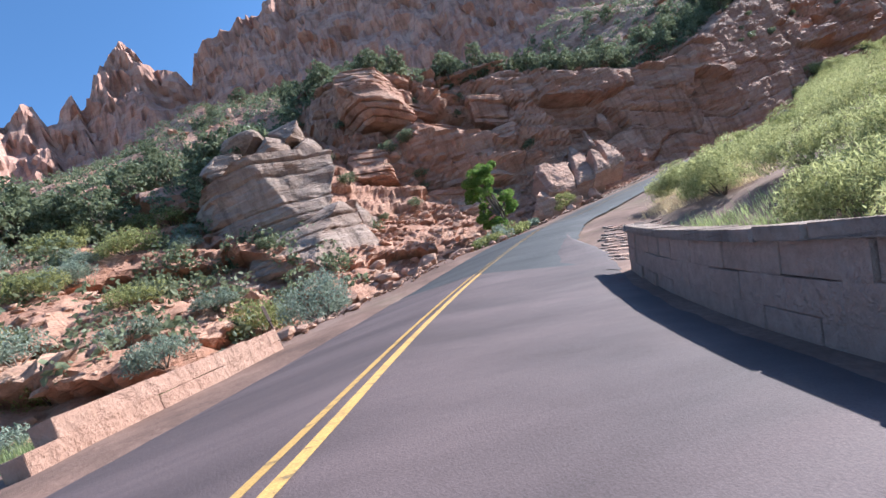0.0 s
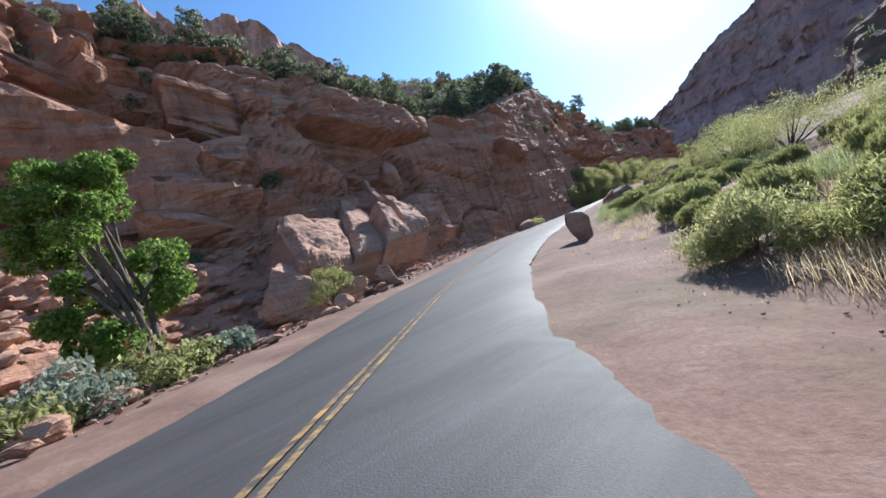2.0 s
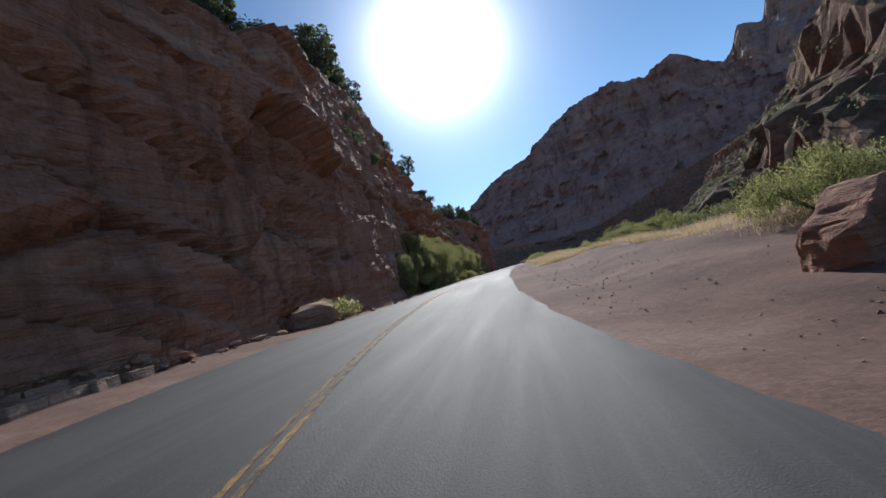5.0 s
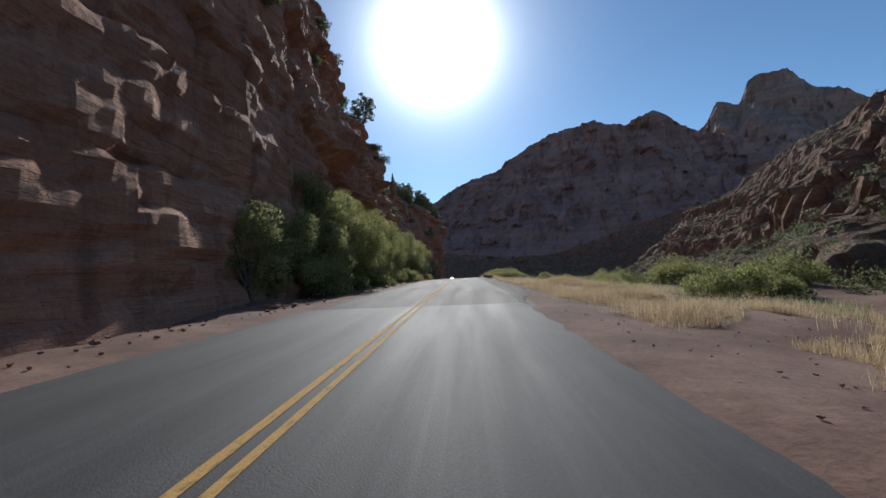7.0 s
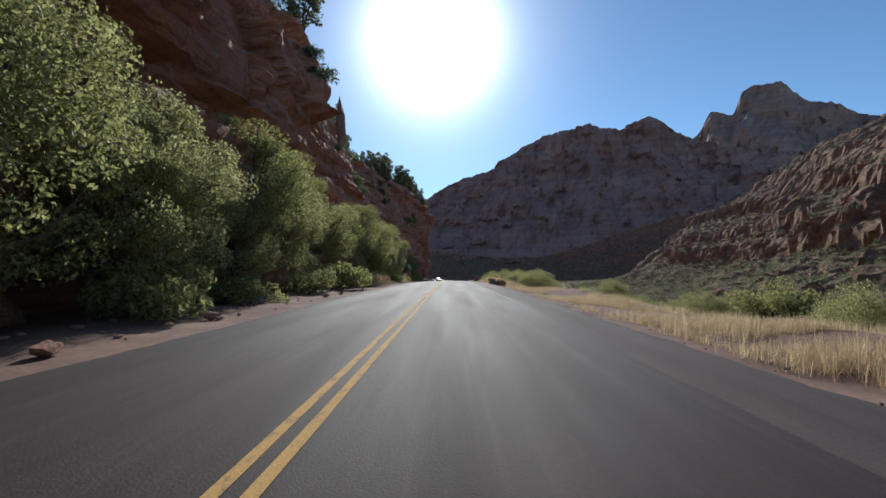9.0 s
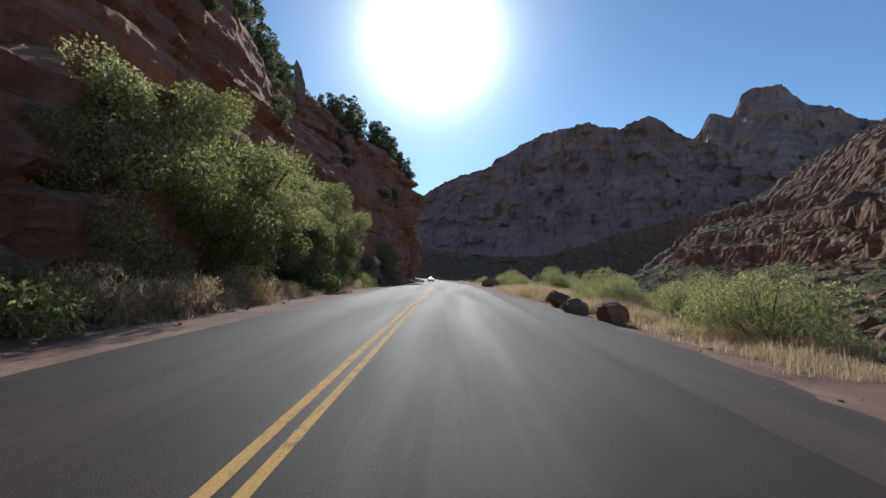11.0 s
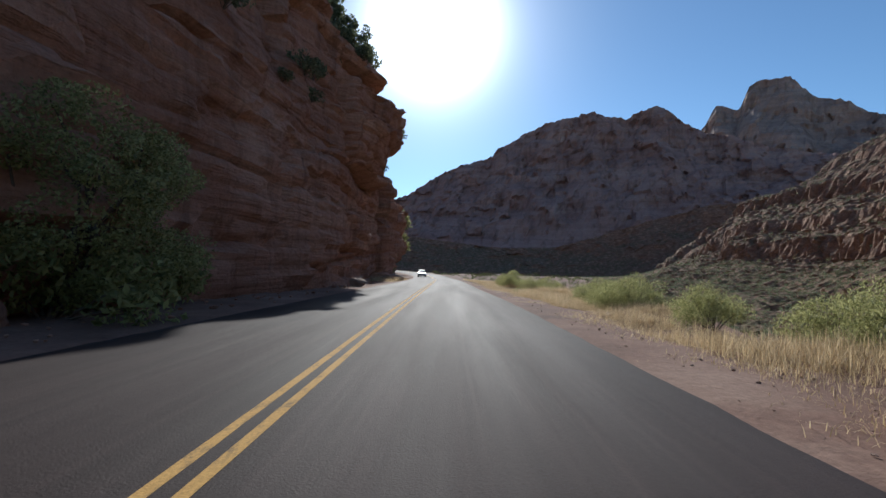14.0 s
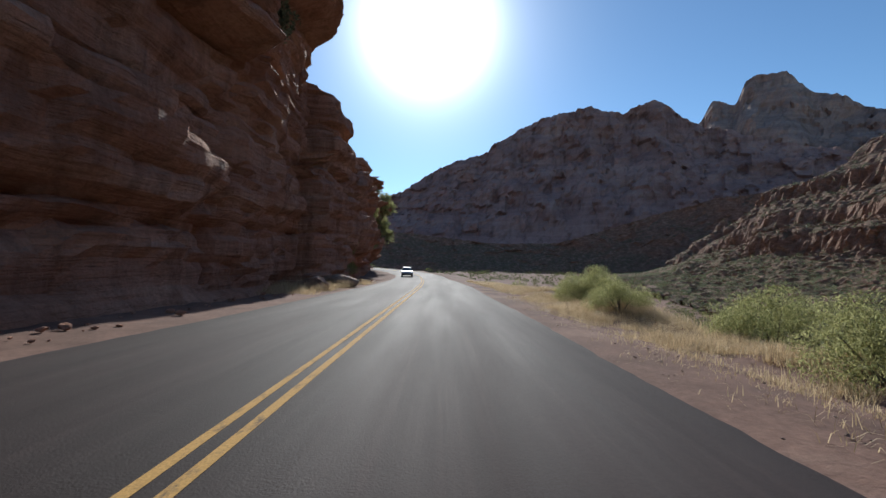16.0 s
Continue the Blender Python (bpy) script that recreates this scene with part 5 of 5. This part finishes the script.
spread_copies(slope_bush, [(x, y, z - 0.15) for x, y, z in cliff_points(44, -155, -104, 0.03, 0.45, 66) if not (y > -114 and x < 13)], 13, 0.6, 1.3)
# junipers on the hillside and along the cliff's edge
juniper = tree("juniper", Matrix.Translation(Vector(cliff_points(1, -60, -55, 0.64, 0.66, 50)[0])), 151, 3.6, 1.5, 40, 1900, 0.12, LEAF_JUNIPER, "dark green juniper on the rocky hillside", "tree", 2, 0.12, 0.5, group="hillside junipers")
spots = np.concatenate([cliff_points(70, -112, 10, 0.63, 0.69, 51), cliff_points(110, -118, 60, 0.68, 0.99, 52), cliff_points(26, -6, 130, 0.62, 0.72, 53)])
spread_copies(juniper, [(x, y, z - 0.35) for x, y, z in spots], 10, 0.55, 1.25)
spread_copies(juniper, [(x, y, z - 0.4) for x, y, z in cliff_points(34, -58, 40, 0.62, 0.67, 69)], 17, 0.9, 1.7)
spread_copies(juniper, [(x, y, z - 0.4) for x, y, z in cliff_points(44, 14, 118, 0.62, 0.70, 92)], 18, 0.9, 1.5)
spread_copies(juniper, [(x, y, z - 0.4) for x, y, z in cliff_points(16, -135, -106, 0.36, 0.60, 67)], 14, 1.2, 1.9)
ledge_bush = shrub("ledge_bush", Matrix.Translation(Vector(cliff_points(1, -14, -12, 0.4, 0.42, 54)[0])), 152, 1.4, 1.1, 900, 0.11, LEAF_JUNIPER, "small dark bush clinging to the cliff", group="cliff bushes")
spread_copies(ledge_bush, [tuple(q) for q in np.concatenate([cliff_points(40, -112, -70, 0.22, 0.62, 55), cliff_points(44, -20, 130, 0.25, 0.62, 56)])], 11, 0.5, 1.2)


def scrub(name, pts, sizes, per, mat, label, seed, fine=0.11):
    """Low scrub too far off to tell apart."""
    rg = np.random.default_rng(seed)
    v, f = cloud(rg, pts + np.array((0, 0, 0.4)) * sizes[:, None], sizes * 0.6, int(per * 1.8) * len(pts), fine * float(np.mean(sizes)), 0.6)
    ob = new(name, mesh_of(name, v, f, mat))
    return tagged(ob, label, "scrub", kind="stuff")


p1 = np.concatenate([cliff_points(4600, -160, 120, 0.63, 0.99, 57), cliff_points(700, -160, -104, 0.05, 0.62, 68)])
scrub("hillside_scrub", p1, rg.uniform(0.9, 2.2, len(p1)), 28, LEAF_JUNIPER, "low dark green scrub over the rocky hillside", 58)
g = np.random.default_rng(59)
p1 = HS_P[g.integers(len(HS_P), size=5200)]
p1 = p1[p1[:, 2] > ground_z(p1[:, 0], p1[:, 1], False) - 0.5]
scrub("far_scrub", p1, g.uniform(0.7, 2.0, len(p1)), 20, LEAF_JUNIPER, "scrub dotted over the hillside across the wash", 60)
toe = HS_P.reshape(hs_n, hs_m, 3)[60:, 6:66].reshape(-1, 3)
toe = toe[g.integers(len(toe), size=6500)]
toe = toe[toe[:, 2] > ground_z(toe[:, 0], toe[:, 1], False) - 0.3]
scrub("slope_scrub", toe, g.uniform(0.5, 1.6, len(toe)), 30, LEAF_JUNIPER, "green and brown scrub on the lower slope across the wash", 64, 0.08)
yy = g.uniform(-30, 360, 5200)
xx = g.uniform(18, 60, 5200) + np.maximum(yy - 60, 0) * 0.34
scrub("valley_scrub", np.column_stack([xx, yy, ground_z(xx, yy)]), g.uniform(0.6, 1.7, 5200), 44, LEAF_OLIVE, "olive green scrub on the floor of the wash", 61, 0.075)
yy = 110 + 450 * g.uniform(0, 1, 4600) ** 1.4
xx = g.uniform(-90, 190, 4600)
keep = np.abs(xx - np.interp(yy, S_C[S_T > 9, 1], S_C[S_T > 9, 0])) > 13
scrub("valley_scrub", np.column_stack([xx, yy, ground_z(xx, yy)])[keep], g.uniform(0.8, 2.6, 4600)[keep], 34, LEAF_OLIVE, "trees and scrub where the road bends away", 62)

# marker posts
steel = Mat("rusty_steel", 0.7, 0.4)
steel.color(steel.ramp(steel.noise(steel.pos, 14, 5), [(0.3, (0.06, 0.035, 0.025)), (0.7, (0.14, 0.075, 0.05))]))
for t, d, h, tilt in ((0.86, -5.9, 1.3, 12), (12.7, -7.9, 1.2, 3)):
    p = along(t, d)
    at = place(p.x, p.y, None, 20, 1, 0, -tilt)
    root = empty("marker_post", at, "thin rusty steel marker post at the roadside", "post")
    v, f = tube([np.array((0, 0, -0.2)), np.array((0, 0, h * 0.5)), np.array((0, 0, h))], 0.03, 0.03, 8)
    part("post", mesh_of("post", v, f, steel.m, True), root)
    b = block_data("plate", 3, steel.m)
    part("plate", b, root, "dark marker plate", Matrix.Translation((0.04, 0, h * 0.62)) @ Matrix.Diagonal((0.02, 0.10, h * 0.42, 1)))


# ---- cars ----
def solid(name, prof, half, mat, inset=0.0):
    """A side profile (y, z) drawn out to both sides, drawn in by inset towards the top."""
    zt, zb = max(z for y, z in prof), min(z for y, z in prof)
    V, n = [], len(prof)
    for s in (-1, 1):
        for y, z in prof:
            V.append((s * (half - inset * (z - zb) / (zt - zb)), y, z))
    F = [tuple(range(n))[::-1], tuple(range(n, 2 * n))]
    F += [(k, (k + 1) % n, n + (k + 1) % n, n + k) for k in range(n)]
    me = mesh_of(name, V, F, mat)
    bm = bmesh.new()
    bm.from_mesh(me)
    bmesh.ops.recalc_face_normals(bm, faces=bm.faces[:])
    bmesh.ops.bevel(bm, geom=bm.edges[:], offset=0.04, segments=2, affect="EDGES")
    bm.to_mesh(me)
    bm.free()
    return me


PAINT = Mat("white_car_paint", 0.3, 0.5).color((0.75, 0.75, 0.74)).m
GLASS = Mat("dark_car_glass", 0.08, 0.6).color((0.02, 0.023, 0.026)).m
RUBBER = Mat("tyre_rubber", 0.85, 0.3).color((0.02, 0.02, 0.02)).m
ALLOY = Mat("alloy", 0.35, 0.5)
ALLOY.b.inputs["Metallic"].default_value = 0.9
ALLOY = ALLOY.color((0.5, 0.5, 0.52)).m
LAMP = Mat("headlamp", 0.1, 0.6).color((0.8, 0.8, 0.78)).m


def car(at, label):
    root = empty("car", at, label, "car")
    body = part("body", solid("body", [(-2.2, 0.28), (2.2, 0.28), (2.28, 0.6), (2.1, 0.88), (1.1, 1.0), (-1.9, 1.02), (-2.25, 0.9), (-2.3, 0.5)], 0.9, PAINT, 0.06), root)
    part("cabin_glass", solid("cabin_glass", [(1.15, 0.99), (0.35, 1.42), (-1.2, 1.44), (-1.85, 1.0)], 0.80, GLASS, 0.16), root, "dark tinted windows")
    part("roof", solid("roof", [(0.38, 1.42), (0.2, 1.49), (-1.1, 1.5), (-1.3, 1.43)], 0.66, PAINT, 0.08), root)
    part("bumper", solid("bumper", [(2.2, 0.3), (2.34, 0.36), (2.33, 0.55), (2.2, 0.58)], 0.82, RUBBER), root, "dark front bumper grille")
    for sx in (-1, 1):
        part("headlight", solid("headlight", [(2.1, 0.66), (2.3, 0.64), (2.22, 0.8), (2.08, 0.82)], 0.2, LAMP), body, "clear headlight", Matrix.Translation((sx * 0.62, 0, 0)))
        for y in (-1.35, 1.4):
            w = empty("wheel", Matrix.Translation((sx * 0.8, y, 0.33)), "", "")
            for key in ("category", "label"):
                if key in w:
                    del w[key]
            w.parent = root
            for nm, r0, r1, hw, m in (("tyre", 0.33, 0.2, 0.11, RUBBER), ("rim", 0.21, 0.03, 0.09, ALLOY)):
                V, F, n = [], [], 20
                for x, r in ((-hw, r1), (-hw, r0 * 0.95), (-hw * 0.7, r0), (hw * 0.7, r0), (hw, r0 * 0.95), (hw, r1)):
                    V += [(x, math.cos(6.2832 * k / n) * r, math.sin(6.2832 * k / n) * r) for k in range(n)]
                for j in range(5):
                    F += [(j * n + k, j * n + (k + 1) % n, (j + 1) * n + (k + 1) % n, (j + 1) * n + k) for k in range(n)]
                part(nm, mesh_of(nm, V, F, m, True), w)
    return root


p = along(20.9, -2.1, 0.04)
c, f, r, i = station(20.9)
car(pose(p.x, p.y, p.z, 0, 0, math.degrees(math.atan2(-f[0], f[1])) + 180), "white car standing in the oncoming lane far ahead")
car(place(60.0, 128.0, gz(60.0, 128.0), 60), "white car parked down in the wash")
